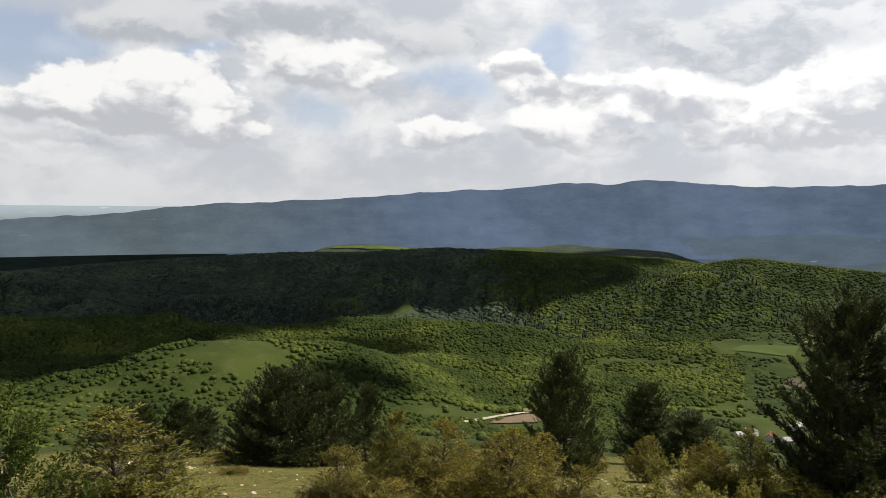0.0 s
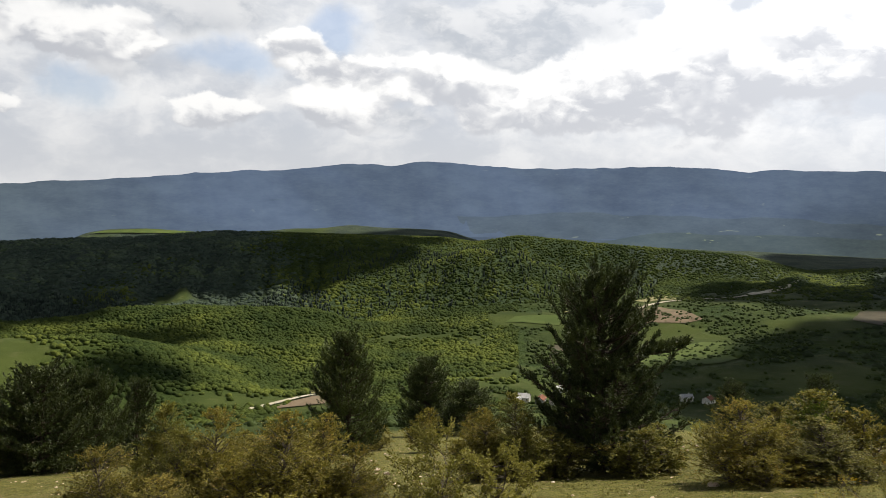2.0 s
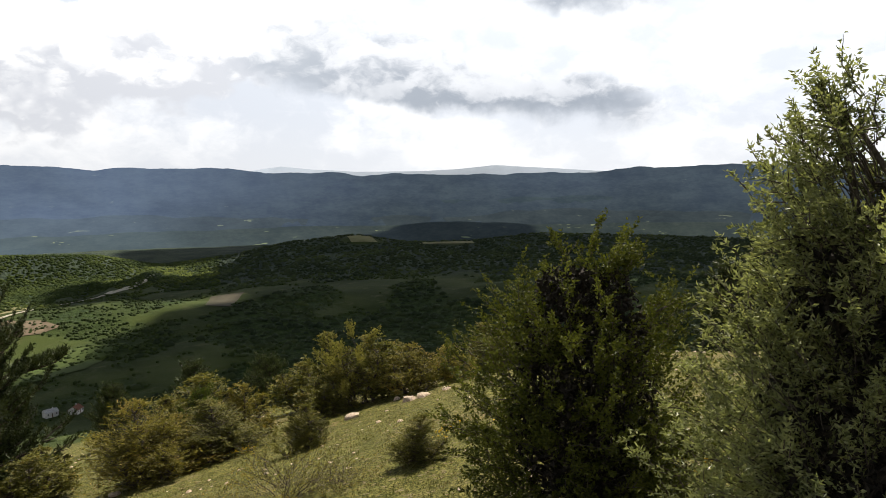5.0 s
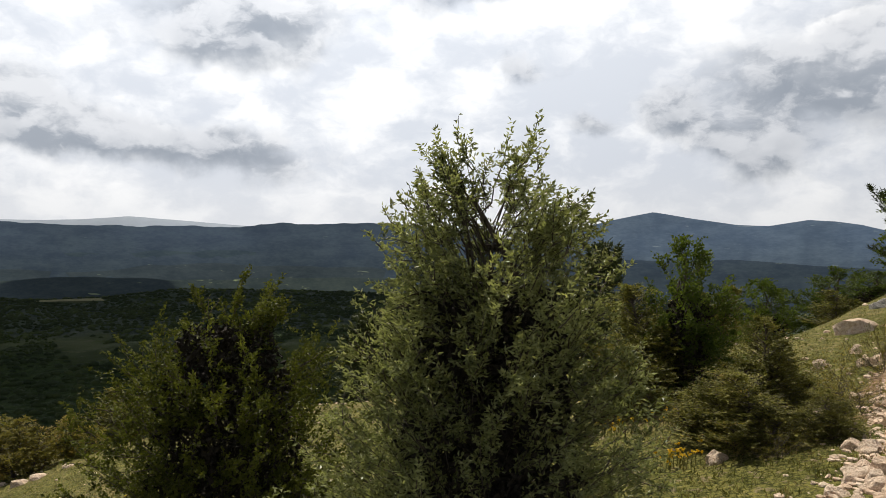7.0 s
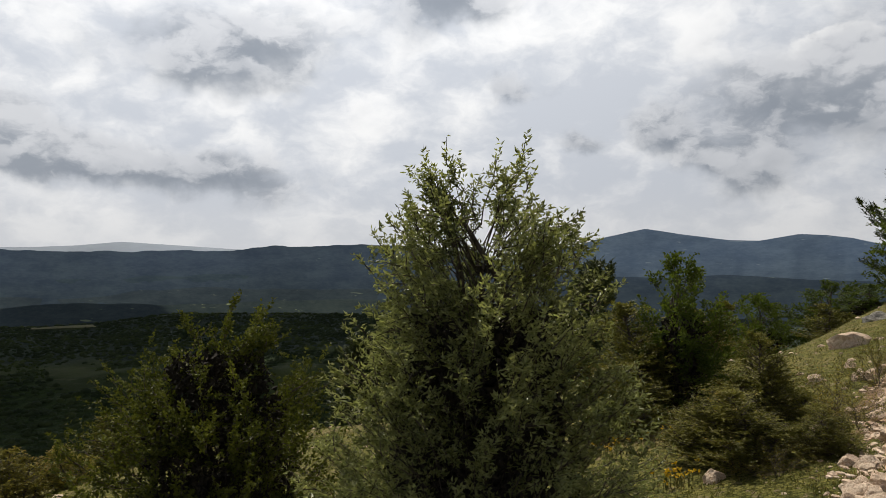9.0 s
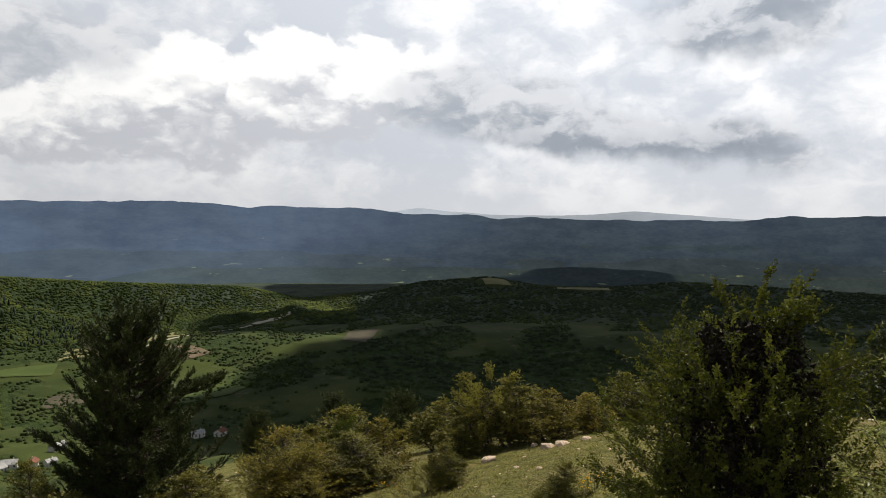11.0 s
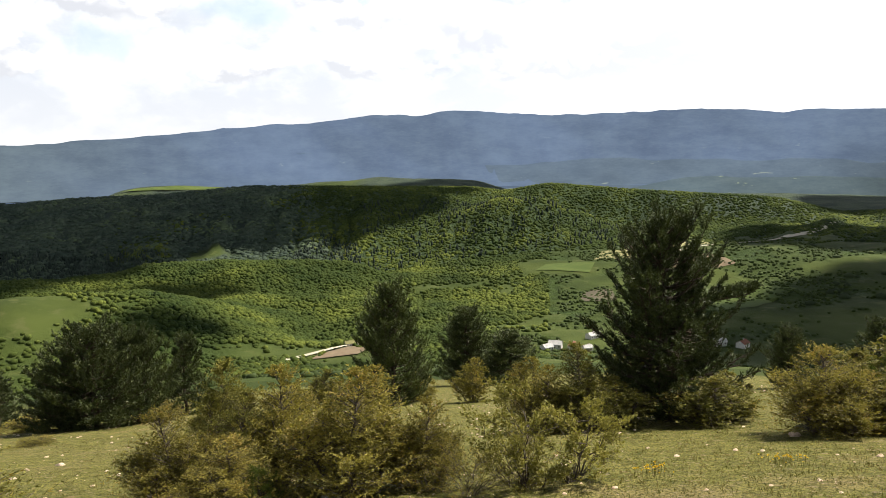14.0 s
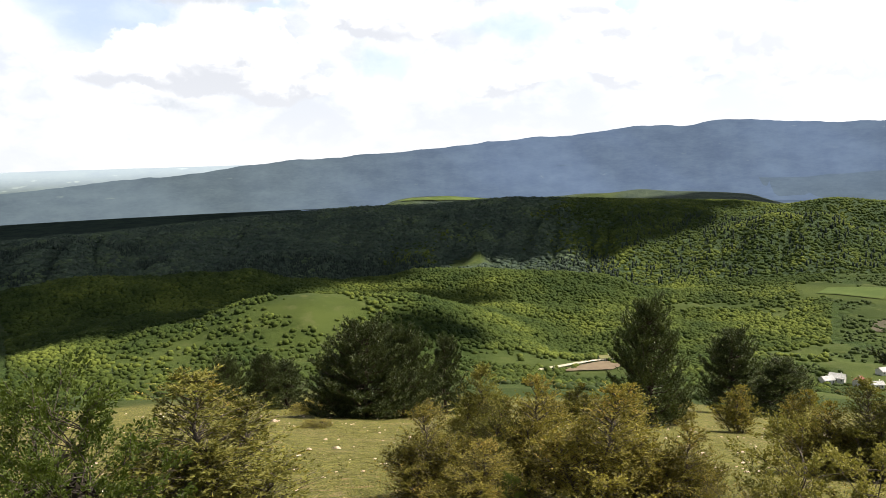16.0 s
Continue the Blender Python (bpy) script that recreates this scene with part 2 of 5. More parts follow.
def meadow_material():
    m, n = material("meadow_and_valley_ground")
    at = n.add("ShaderNodeTexCoord").outputs["Object"]
    wood = n.add("ShaderNodeAttribute", attribute_name="wooded").outputs["Fac"]
    bare = n.add("ShaderNodeAttribute", attribute_name="stony").outputs["Fac"]
    far = n.add("ShaderNodeAttribute", attribute_name="valley").outputs["Fac"]
    fine = n.noise(at, 26.0, 5.0, 0.7)
    small = n.noise(at, 3.0, 5.0, 0.65)
    mid = n.noise(at, 0.35, 4.0, 0.6)
    wide = n.noise(at, 0.011, 5.0, 0.6)
    grass = n.mix(n.ramp(small, 0.3, 0.7), (0.105, 0.108, 0.026), (0.215, 0.196, 0.058))
    grass = n.mix(n.ramp(mid, 0.52, 0.74), grass, (0.235, 0.19, 0.085))
    grass = n.mix(n.ramp(fine, 0.38, 0.6), n.mix(1.0, grass, (0.26, 0.30, 0.22), "MULTIPLY"), n.mix(1.0, grass, (1.18, 1.16, 1.12), "MULTIPLY"))
    soil = n.mix(n.ramp(fine, 0.35, 0.6), (0.13, 0.080, 0.042), (0.30, 0.20, 0.125))
    grass = n.mix(n.ramp(n.noise(at, 9.0, 4.0, 0.7), 0.56, 0.66), grass, (0.24, 0.19, 0.115))
    near = n.mix(n.ramp(n.math("ADD", n.math("MULTIPLY", bare, 1.1), n.math("MULTIPLY", n.math("SUBTRACT", small, 0.5), 1.2)), 0.35, 0.6), grass, soil)
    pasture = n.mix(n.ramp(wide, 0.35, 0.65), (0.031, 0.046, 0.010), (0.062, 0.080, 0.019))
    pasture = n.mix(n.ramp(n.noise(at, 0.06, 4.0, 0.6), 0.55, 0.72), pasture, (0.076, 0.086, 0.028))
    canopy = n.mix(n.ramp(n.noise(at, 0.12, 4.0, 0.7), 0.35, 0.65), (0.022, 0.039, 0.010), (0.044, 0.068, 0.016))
    mature_hazed = n.add("ShaderNodeAttribute", attribute_name="mature_hazed").outputs["Fac"]
    # mature woods beyond 965 m, with bluish haze painted into their colour
    canopy = n.mix(mature_hazed, canopy, n.mix(n.ramp(n.noise(at, 0.02, 4.0, 0.7), 0.35, 0.65), (0.034, 0.048, 0.038), (0.064, 0.084, 0.054)))
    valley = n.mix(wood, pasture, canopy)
    lumps = n.math("MULTIPLY", n.noise(at, 0.14, 4.0, 0.7), wood)
    normal = n.bump(n.math("ADD", n.math("MULTIPLY", fine, 0.05), n.math("ADD", n.math("MULTIPLY", small, 0.12), n.math("MULTIPLY", lumps, 8.0))), 0.8, 1.0)
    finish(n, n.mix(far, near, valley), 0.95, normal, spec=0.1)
    return m


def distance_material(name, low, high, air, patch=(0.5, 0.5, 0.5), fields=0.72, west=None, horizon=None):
    """Wooded mountains kilometres away; the glow of the air before them is painted in as emission and bluish colour."""
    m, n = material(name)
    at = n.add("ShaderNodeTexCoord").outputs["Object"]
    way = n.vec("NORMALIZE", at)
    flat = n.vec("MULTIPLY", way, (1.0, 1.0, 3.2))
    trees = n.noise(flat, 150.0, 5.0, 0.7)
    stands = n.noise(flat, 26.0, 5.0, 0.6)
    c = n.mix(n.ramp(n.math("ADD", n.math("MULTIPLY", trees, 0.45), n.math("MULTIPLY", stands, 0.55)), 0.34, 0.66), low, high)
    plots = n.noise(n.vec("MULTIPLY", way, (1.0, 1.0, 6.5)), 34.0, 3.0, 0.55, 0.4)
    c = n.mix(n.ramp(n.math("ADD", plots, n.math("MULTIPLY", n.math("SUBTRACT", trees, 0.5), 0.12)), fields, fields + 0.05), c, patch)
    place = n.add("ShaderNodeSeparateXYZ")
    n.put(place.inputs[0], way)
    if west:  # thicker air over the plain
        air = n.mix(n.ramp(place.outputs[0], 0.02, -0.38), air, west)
    # painted into the glow: broad shafts of lighter and darker air under the broken cloud, the grain of the woods
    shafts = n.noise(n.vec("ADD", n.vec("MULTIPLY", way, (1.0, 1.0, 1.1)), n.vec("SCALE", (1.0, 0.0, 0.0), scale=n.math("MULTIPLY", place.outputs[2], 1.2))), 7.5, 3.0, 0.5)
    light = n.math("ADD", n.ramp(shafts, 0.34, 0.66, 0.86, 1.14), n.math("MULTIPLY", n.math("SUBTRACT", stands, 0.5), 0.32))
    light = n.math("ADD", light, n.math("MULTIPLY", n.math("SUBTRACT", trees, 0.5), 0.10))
    # glow dims sunward, most of all low down; elsewhere slightly thicker air low down
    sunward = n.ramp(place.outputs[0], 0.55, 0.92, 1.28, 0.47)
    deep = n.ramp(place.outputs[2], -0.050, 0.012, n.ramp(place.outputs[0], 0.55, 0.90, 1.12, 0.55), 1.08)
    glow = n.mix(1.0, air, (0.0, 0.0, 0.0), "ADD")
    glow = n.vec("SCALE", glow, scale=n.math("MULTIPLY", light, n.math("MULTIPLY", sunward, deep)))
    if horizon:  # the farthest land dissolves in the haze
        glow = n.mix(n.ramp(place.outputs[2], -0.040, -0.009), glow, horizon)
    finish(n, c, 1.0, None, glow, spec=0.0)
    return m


def plain_material(name, a, b, scale=0.08, rough=0.95):
    m, n = material(name)
    at = n.add("ShaderNodeTexCoord").outputs["Object"]
    g = n.noise(at, scale, 6.0, 0.65)
    finish(n, n.mix(n.ramp(g, 0.32, 0.68), a, b), rough, n.bump(g, 0.4, 0.05), spec=0.15)
    return m


MEADOW = meadow_material()
PINE = leaf_material("pine_needles", (0.008, 0.014, 0.005), (0.135, 0.165, 0.048), 0.12, 0.5)
JUNIPER = leaf_material("juniper_needles", (0.032, 0.036, 0.009), (0.370, 0.340, 0.082), 0.36, 0.6, (0.36, 0.26, 0.06), 0.10)
JUNIPER_RUST = leaf_material("rusty_juniper_needles", (0.050, 0.046, 0.011), (0.480, 0.410, 0.095), 0.40, 0.6, (0.46, 0.31, 0.08), 0.12)
HAWTHORN = leaf_material("hawthorn_leaves", (0.026, 0.036, 0.006), (0.250, 0.260, 0.045), 0.35)
BRIGHT = leaf_material("young_green_leaves", (0.045, 0.068, 0.012), (0.155, 0.195, 0.036), 0.45)
SILVER = leaf_material("silvery_leaves", (0.050, 0.060, 0.018), (0.530, 0.540, 0.270), 0.46, 0.35)
THORN = leaf_material("sparse_yellow_green_leaves", (0.15, 0.145, 0.036), (0.40, 0.355, 0.10), 0.4)
WOOD_LIGHT = canopy_material("spring_canopy", (0.020, 0.035, 0.009), (0.074, 0.094, 0.019), (0.104, 0.124, 0.024))
# mature wood across the valley, its colour darkened for the cloud shade there
WOOD_SHADED = canopy_material("shaded_mature_canopy", (0.022, 0.034, 0.017), (0.052, 0.068, 0.026), (0.064, 0.082, 0.028))
# old ridge wood; haze is painted in as a paler, bluer base colour
WOOD_RIDGE = canopy_material("hazed_old_canopy", (0.036, 0.052, 0.040), (0.076, 0.100, 0.064), (0.084, 0.112, 0.058))
WOOD_DARK = leaf_material("conifer_canopy", (0.018, 0.028, 0.022), (0.040, 0.056, 0.040), 0.0, 0.9)
SCRUB = leaf_material("scrub_canopy", (0.027, 0.043, 0.010), (0.068, 0.094, 0.020), 0.1, 0.9)
GRASS = leaf_material("grass_blades", (0.070, 0.076, 0.016), (0.240, 0.222, 0.060), 0.35, 0.7, (0.28, 0.215, 0.105), 0.30)
FLOWER = leaf_material("yellow_petals", (0.62, 0.38, 0.015), (0.80, 0.56, 0.03), 0.3)
# near-black colour that stands in for the shade deep inside crowns
INNER_SHADE = bark_material("crown_inner_shade", (0.016, 0.013, 0.009), (0.045, 0.036, 0.026))
BARK = bark_material("grey_brown_bark", (0.045, 0.035, 0.026), (0.14, 0.115, 0.09))
PINE_BARK = bark_material("pine_bark", (0.03, 0.022, 0.017), (0.10, 0.074, 0.055))
DEADWOOD = bark_material("bleached_twigs", (0.20, 0.18, 0.15), (0.42, 0.39, 0.34))
LIMESTONE = stone_material("weathered_limestone", (0.76, 0.62, 0.49), (0.50, 0.36, 0.26), (0.60, 0.40, 0.28))
GREYSTONE = stone_material("lichened_limestone", (0.46, 0.44, 0.40), (0.20, 0.18, 0.16), (0.30, 0.27, 0.22))
# ---------------------------------------------------------------- shape of the land
# azimuth: degrees to the left of +y; distances from the viewpoint in metres; the eye is 1.6 m over the grass


def hash2(ix, iy, seed):
    n = (ix.astype(np.int64) * 374761393 + iy.astype(np.int64) * 668265263 + seed * 974634777) & 0x7FFFFFFF
    n = ((n ^ (n >> 13)) * 1274126177) & 0x7FFFFFFF
    return ((n ^ (n >> 16)) & 0xFFFF) / 65535.0


def vnoise(x, y, seed=0):
    """Smooth value noise from 0 to 1."""
    x, y = np.asarray(x, float), np.asarray(y, float)
    ix, iy = np.floor(x), np.floor(y)
    fx, fy = x - ix, y - iy
    fx, fy = fx * fx * (3 - 2 * fx), fy * fy * (3 - 2 * fy)
    a, b = hash2(ix, iy, seed), hash2(ix + 1, iy, seed)
    c, d = hash2(ix, iy + 1, seed), hash2(ix + 1, iy + 1, seed)
    return (a + (b - a) * fx) * (1 - fy) + (c + (d - c) * fx) * fy


def fbm(x, y, seed=0, octaves=4):
    s, a = 0.0, 0.5
    for k in range(octaves):
        s = s + a * vnoise(x * 2 ** k, y * 2 ** k, seed + k)
        a *= 0.5
    return s / (1 - 0.5 ** octaves)


def smooth(a, b, x):
    u = np.clip((x - a) / (b - a), 0, 1)
    return u * u * (3 - 2 * u)


def polar(x, y):
    return np.degrees(np.arctan2(-x, y)), np.hypot(x, y)


# the valley, ring by ring: distance, and (azimuth, elevation seen from the viewpoint) along its crests and hollows
RINGS = (
    (520, ((45, -16), (20, -15.4), (0, -16.4), (-30, -16.2), (-115, -16))),
    (655, ((45, -12.8), (30, -12.4), (23, -11.5), (20, -10.6), (16, -9.9), (12.6, -10.4), (8.7, -10.5), (5.4, -11.2), (2.5, -12.2), (-1.7, -13.8), (-4, -14.7), (-9, -14.2), (-21, -13.6), (-32, -13), (-45, -12.3), (-115, -11.2))),
    (775, ((45, -10.6), (20, -10.5), (10, -11.3), (2, -11.4), (-4, -12.2), (-9, -12.2), (-17, -12.0), (-21, -11.5), (-32, -11.2), (-45, -10), (-115, -9.3))),
    (880, ((45, -8.3), (23, -8.05), (20, -8.2), (16, -9.4), (12.5, -9.2), (6.6, -9.05), (2, -8.85), (-3, -9.1), (-7, -9.7), (-9.6, -10.7), (-13, -10.5), (-21, -10.2), (-28, -9.7), (-38, -8.7), (-50, -8.2), (-115, -7.6))),
    (975, ((45, -9), (23, -8.9), (14, -9.9), (2, -9.6), (-7, -10.2), (-9.6, -10.4), (-13, -9.9), (-17, -9.6), (-21, -9.1), (-27, -8.6), (-32, -8.45), (-38, -7.9), (-50, -7.4), (-115, -6.8))),
    (1200, ((45, -5.8), (23, -6.4), (12, -6.7), (-2, -6.7), (-8, -6.3), (-14, -5.9), (-18, -5.3), (-20.5, -5.0), (-24.5, -5.9), (-28.3, -7.9), (-32, -7.4), (-38, -6.9), (-45, -6.6), (-50, -6.1), (-60, -5.7), (-115, -5.1))),
    (1330, ((45, -5.2), (23, -5.3), (12, -5.0), (0, -4.8), (-16, -4.9), (-20, -5.5), (-24.5, -6.6), (-28.3, -7.1), (-33, -6.6), (-38, -6.4), (-45, -6.2), (-50, -5.3), (-60, -5.2), (-115, -4.7))),
    (1480, ((45, -5.1), (30, -4.9), (23, -4.5), (12, -3.9), (6.4, -3.9), (0.2, -3.5), (-9, -3.8), (-16.7, -4.0), (-18.6, -4.35), (-22, -3.75), (-28.6, -4.3), (-38, -4.75), (-42, -5.7), (-47, -5.2), (-51, -4.35), (-56, -3.9), (-60, -4.6), (-65, -4.5), (-70, -4.0), (-85, -4.4), (-115, -4.6))),
    (1700, ((45, -5.6), (12, -4.9), (-16, -4.7), (-24, -5.0), (-40, -5.9), (-47, -5.4), (-115, -5.2))),
    (1950, ((45, -5.4), (23, -5.2), (11, -4.5), (9, -3.4), (5, -3.25), (0.6, -3.7), (-5, -3.4), (-9, -3.1), (-16.7, -3.4), (-18.6, -4.2), (-22, -4.6), (-115, -4.8))),
    (2500, ((45, -5.0), (15, -4.9), (5, -4.2), (-115, -4.2))),
    (4900, ((45, -2.0), (-115, -2.0))),
)
FINE_AZ = np.arange(-150, 80, 0.25)
SOFTEN = np.exp(-(np.arange(-12, 13) * 0.25 / 0.7) ** 2)
RING_R = [ring for ring, _ in RINGS]
RING_Z = []
for ring, crest in RINGS:
    el = np.interp(FINE_AZ, [a for a, _ in crest][::-1], [e for _, e in crest][::-1])
    el = np.convolve(np.pad(el, 12, mode="edge"), SOFTEN / SOFTEN.sum(), "valid")
    RING_Z.append(1.6 + ring * np.tan(np.radians(el)))


def valley(az, rr):
    """Height of the valley: a smooth curve from ring to ring along every azimuth."""
    z = [np.interp(az, FINE_AZ, v) for v in RING_Z]
    last = len(z) - 1
    lean = []
    for k in range(last + 1):
        if k in (0, last):
            lean.append(np.zeros_like(rr))
            continue
        before, after = (z[k] - z[k - 1]) / (RING_R[k] - RING_R[k - 1]), (z[k + 1] - z[k]) / (RING_R[k + 1] - RING_R[k])
        lean.append(np.where(before * after > 0, 2 * before * after / np.where(before * after > 0, before + after, 1.0), 0.0))
    out = np.zeros_like(rr)
    for k in range(last):
        span = RING_R[k + 1] - RING_R[k]
        u = np.clip((rr - RING_R[k]) / span, 0, 1)
        curve = (2 * u ** 3 - 3 * u ** 2 + 1) * z[k] + (u ** 3 - 2 * u ** 2 + u) * span * lean[k] + (3 * u ** 2 - 2 * u ** 3) * z[k + 1] + (u ** 3 - u ** 2) * span * lean[k + 1]
        out = np.where((rr >= RING_R[k]) & (rr <= RING_R[k + 1]), curve, out)
    return out


def ground(x, y):
    x, y = np.asarray(x, float), np.asarray(y, float)
    az, r = polar(x, y)
    # the hillside that the viewer stands on
    tilt = np.where(y > 0, 0.31, 0.20)
    near = -(0.08 - 0.05 * smooth(0, 6, y)) * x - tilt * y
    hill = near / np.maximum(r, 0.01)
    brow = 12.5 + 15 * smooth(-75, -25, az) + 17 * smooth(-111, -130, az)
    fall = np.minimum(hill, -0.30 - 0.05 * smooth(-40, -80, az))
    over = np.maximum(r - brow, 0)
    soft = over * over / (over + 9.0)
    slope = near + (fall - hill) * soft
    slope = np.where((az > 70) | (az < -140), np.clip(near, -160, 30) * np.where(near > 0, 0.6, 1), slope)
    slope += 0.22 * (fbm(x * 0.22, y * 0.22, 3) - 0.5) * smooth(1.5, 7, r) + 5 * (fbm(x * 0.02, y * 0.02, 8) - 0.5) * smooth(40, 150, r)
    rr = np.clip(r, 520, 4900)
    floor = valley(az, rr)
    # ravines down the ridge's face, folds in the nearer hills
    lean = az + 3.0 * (fbm(az * 0.12 + 40, rr * 0.004, 25, 3) - 0.5) + 0.006 * (rr - 1200)
    ribs = np.abs(fbm(lean * 0.42 + 11, rr * 0.0011, 21, 3) - 0.5) * 2
    face = smooth(985, 1120, rr) * (1 - smooth(1330, 1465, rr))
    floor += (ribs - 0.24) * 30 * face * smooth(-48, -40, az) + (ribs - 0.24) * 14 * face * smooth(-40, -48, az)
    folds = np.abs(fbm(x * 0.0085 + 5, y * 0.0085, 33, 3) - 0.5) * 2
    floor += (folds - 0.25) * 13 * smooth(560, 640, rr) * smooth(985, 940, rr) * (0.45 + 0.55 * smooth(-22, -12, az))
    floor += (fbm(x * 0.012, y * 0.012, 37, 3) - 0.5) * 7 * smooth(1500, 1650, rr)
    k = 6.0
    m = np.maximum(slope, floor)
    return m + k * np.log(np.exp(np.clip((slope - m) / k, -40, 0)) + np.exp(np.clip((floor - m) / k, -40, 0))) * smooth(150, 350, r)


def gz(x, y):
    return float(ground(np.array([x]), np.array([y]))[0])


def wooded(x, y):
    """How densely trees stand: 0 to 1."""
    az, r = polar(x, y)
    w = np.zeros_like(r)
    clumps = fbm(x * 0.012, y * 0.012, 51, 4)
    hedges = 1 - smooth(0.0, 0.045, np.abs(fbm(x * 0.0055, y * 0.0095, 61, 3) - 0.5))
    w = np.where(r > 60, 0.5 * smooth(0.53, 0.62, clumps), w)
    edge = 14 * (fbm(x * 0.006, y * 0.006, 71) - 0.5)
    fields = (az + edge < -21) & (r > 300)
    w = np.where((az < -9) & (az + edge >= -21) & (r > 420), np.maximum(w, 0.85 * smooth(0.36, 0.50, clumps)), w)
    w = np.where((az + 0.5 * edge > 6) & (r > 380), np.maximum(w, 0.85 * smooth(0.40, 0.50, fbm(x * 0.008, y * 0.014, 59, 4))), w)
    w = np.where(fields, 0.7 * hedges * smooth(0.38, 0.50, clumps) + 0.5 * smooth(0.57, 0.65, clumps), w)
    w = np.maximum(w, smooth(8.5, 5.5, az + edge) * smooth(-16, -9, az + edge) * smooth(540, 600, r) * (r < 1000))
    w = np.maximum(w, smooth(740, 800, r + 4 * edge) * smooth(-16, -9, az + edge) * (r < 1000))
    w = np.maximum(w, smooth(965, 1000, r) * smooth(-31, -26, az))
    w = np.maximum(w, smooth(1150, 1230, r + 4 * edge) * smooth(-46, -40, az))
    w = np.maximum(w, smooth(930, 1080, r + 26 * edge) * smooth(-44, -52, az))
    w = np.maximum(w, 0.95 * smooth(0.47, 0.53, fbm(x * 0.0075, y * 0.013, 53, 4)) * smooth(-36, -44, az) * smooth(160, 300, r))
    w = np.maximum(w, smooth(1050, 1150, r + 8 * edge) * smooth(0.40, 0.50, fbm(x * 0.003, y * 0.003, 57, 3)))
    glade = np.exp(-((az + 56.5) / 2.0) ** 2 - ((r - 1435) / 45) ** 2) + np.exp(-((az + 63) / 2.2) ** 2 - ((r - 1440) / 40) ** 2) + np.exp(-((az - 3.5) / 1.6) ** 2 - ((r - 1090) / 45) ** 2) + np.exp(-((az + 6) / 3.5) ** 2 - ((r - 1890) / 60) ** 2) + np.exp(-((az - 11) / 4.5) ** 2 - ((r - 1860) / 80) ** 2)
    w = np.maximum(w, 0.9 * smooth(1520, 1600, r))
    glade = glade + np.exp(-((az - 15) / 4.2) ** 2 - ((r - 628) / 34) ** 2)
    w = w * (1 - smooth(0.35, 0.6, glade))
    w = w * (1 - 0.72 * smooth(10.5, 13, az + 0.4 * edge) * smooth(660, 640, r) * smooth(34, 28, az))
    return np.clip(w, 0, 1)


def mesh_of(name, verts, faces, smooth_shade=True):
    """A mesh from arrays: faces all have as many corners."""
    me = bpy.data.meshes.new(name)
    faces = np.asarray(faces, np.int32)
    k = faces.shape[1]
    me.vertices.add(len(verts))
    me.vertices.foreach_set("co", np.asarray(verts, np.float32).ravel())
    me.loops.add(faces.size)
    me.loops.foreach_set("vertex_index", faces.ravel())
    me.polygons.add(len(faces))
    me.polygons.foreach_set("loop_start", np.arange(0, faces.size, k, dtype=np.int32))
    me.polygons.foreach_set("use_smooth", np.full(len(faces), smooth_shade))
    me.update(calc_edges=True)
    return me


def part(name, me, mat, parent=None, label=""):
    if not me.materials:
        me.materials.append(mat)
    ob = new(name, me)
    ob.parent = parent
    if label:
        ob["label"] = label
    return ob


def grid_faces(nu, nv, loop=False):
    """Quads of a grid of nu rows by nv columns; loop joins the last column to the first."""
    cols = nv if loop else nv - 1
    i, j = np.meshgrid(np.arange(nu - 1), np.arange(cols), indexing="ij")
    i, j = i.ravel(), j.ravel()
    k = (j + 1) % nv
    return np.stack((i * nv + j, i * nv + k, (i + 1) * nv + k, (i + 1) * nv + j), 1)


# one sheet of land, finer where the viewer looks
turns = np.concatenate((np.arange(-140, 46, 0.44), np.arange(46, 220, 4.0)))
reach = np.concatenate(([0.02], np.geomspace(0.6, 560, 150), np.linspace(568, 1650, 110), np.geomspace(1680, 4880, 24)))
A, R = np.meshgrid(turns, reach)
X, Y = -np.sin(np.radians(A)) * R, np.cos(np.radians(A)) * R
Z = ground(X.ravel(), Y.ravel())
me = mesh_of("ground", np.stack((X.ravel(), Y.ravel(), Z), 1), grid_faces(len(reach), len(turns), True))


def add_attribute(me, name, values):
    me.attributes.new(name, "FLOAT", "POINT").data.foreach_set("value", np.asarray(values, np.float32))


def stony(x, y):
    """Bare soil and rubble: the washed-out strip up the slope and the worn patches."""
    middle = np.interp(x, (4.3, 5.6, 6.9, 8.8, 10.4), (-2.0, -2.75, -3.6, -4.9, -6.6))
    strip = smooth(0.75, 0.15, np.abs(y - middle)) * smooth(3.6, 4.3, x) * smooth(11.5, 9.5, x)
    worn = 0.30 * smooth(0.52, 0.66, fbm(x * 0.33, y * 0.33, 91)) * smooth(5, 9, np.hypot(x, y))
    return np.clip(strip * (0.15 + 0.75 * smooth(0.38, 0.6, fbm(x * 1.1, y * 1.1, 95))) + worn, 0, 1)


add_attribute(me, "wooded", wooded(X.ravel(), Y.ravel()))
# where the mature, haze-tinted wood colour lies
add_attribute(me, "mature_hazed", np.maximum(smooth(965, 1000, R.ravel()) * (1 - 0.65 * smooth(-32, -27, A.ravel()) * smooth(5, -4, A.ravel() + 14 * (fbm(X.ravel() * 0.005, Y.ravel() * 0.005, 77) - 0.5)) * (R.ravel() < 1480)), 0))
add_attribute(me, "stony", stony(X.ravel(), Y.ravel()))
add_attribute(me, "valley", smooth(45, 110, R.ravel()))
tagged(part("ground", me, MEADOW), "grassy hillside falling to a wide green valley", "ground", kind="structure")

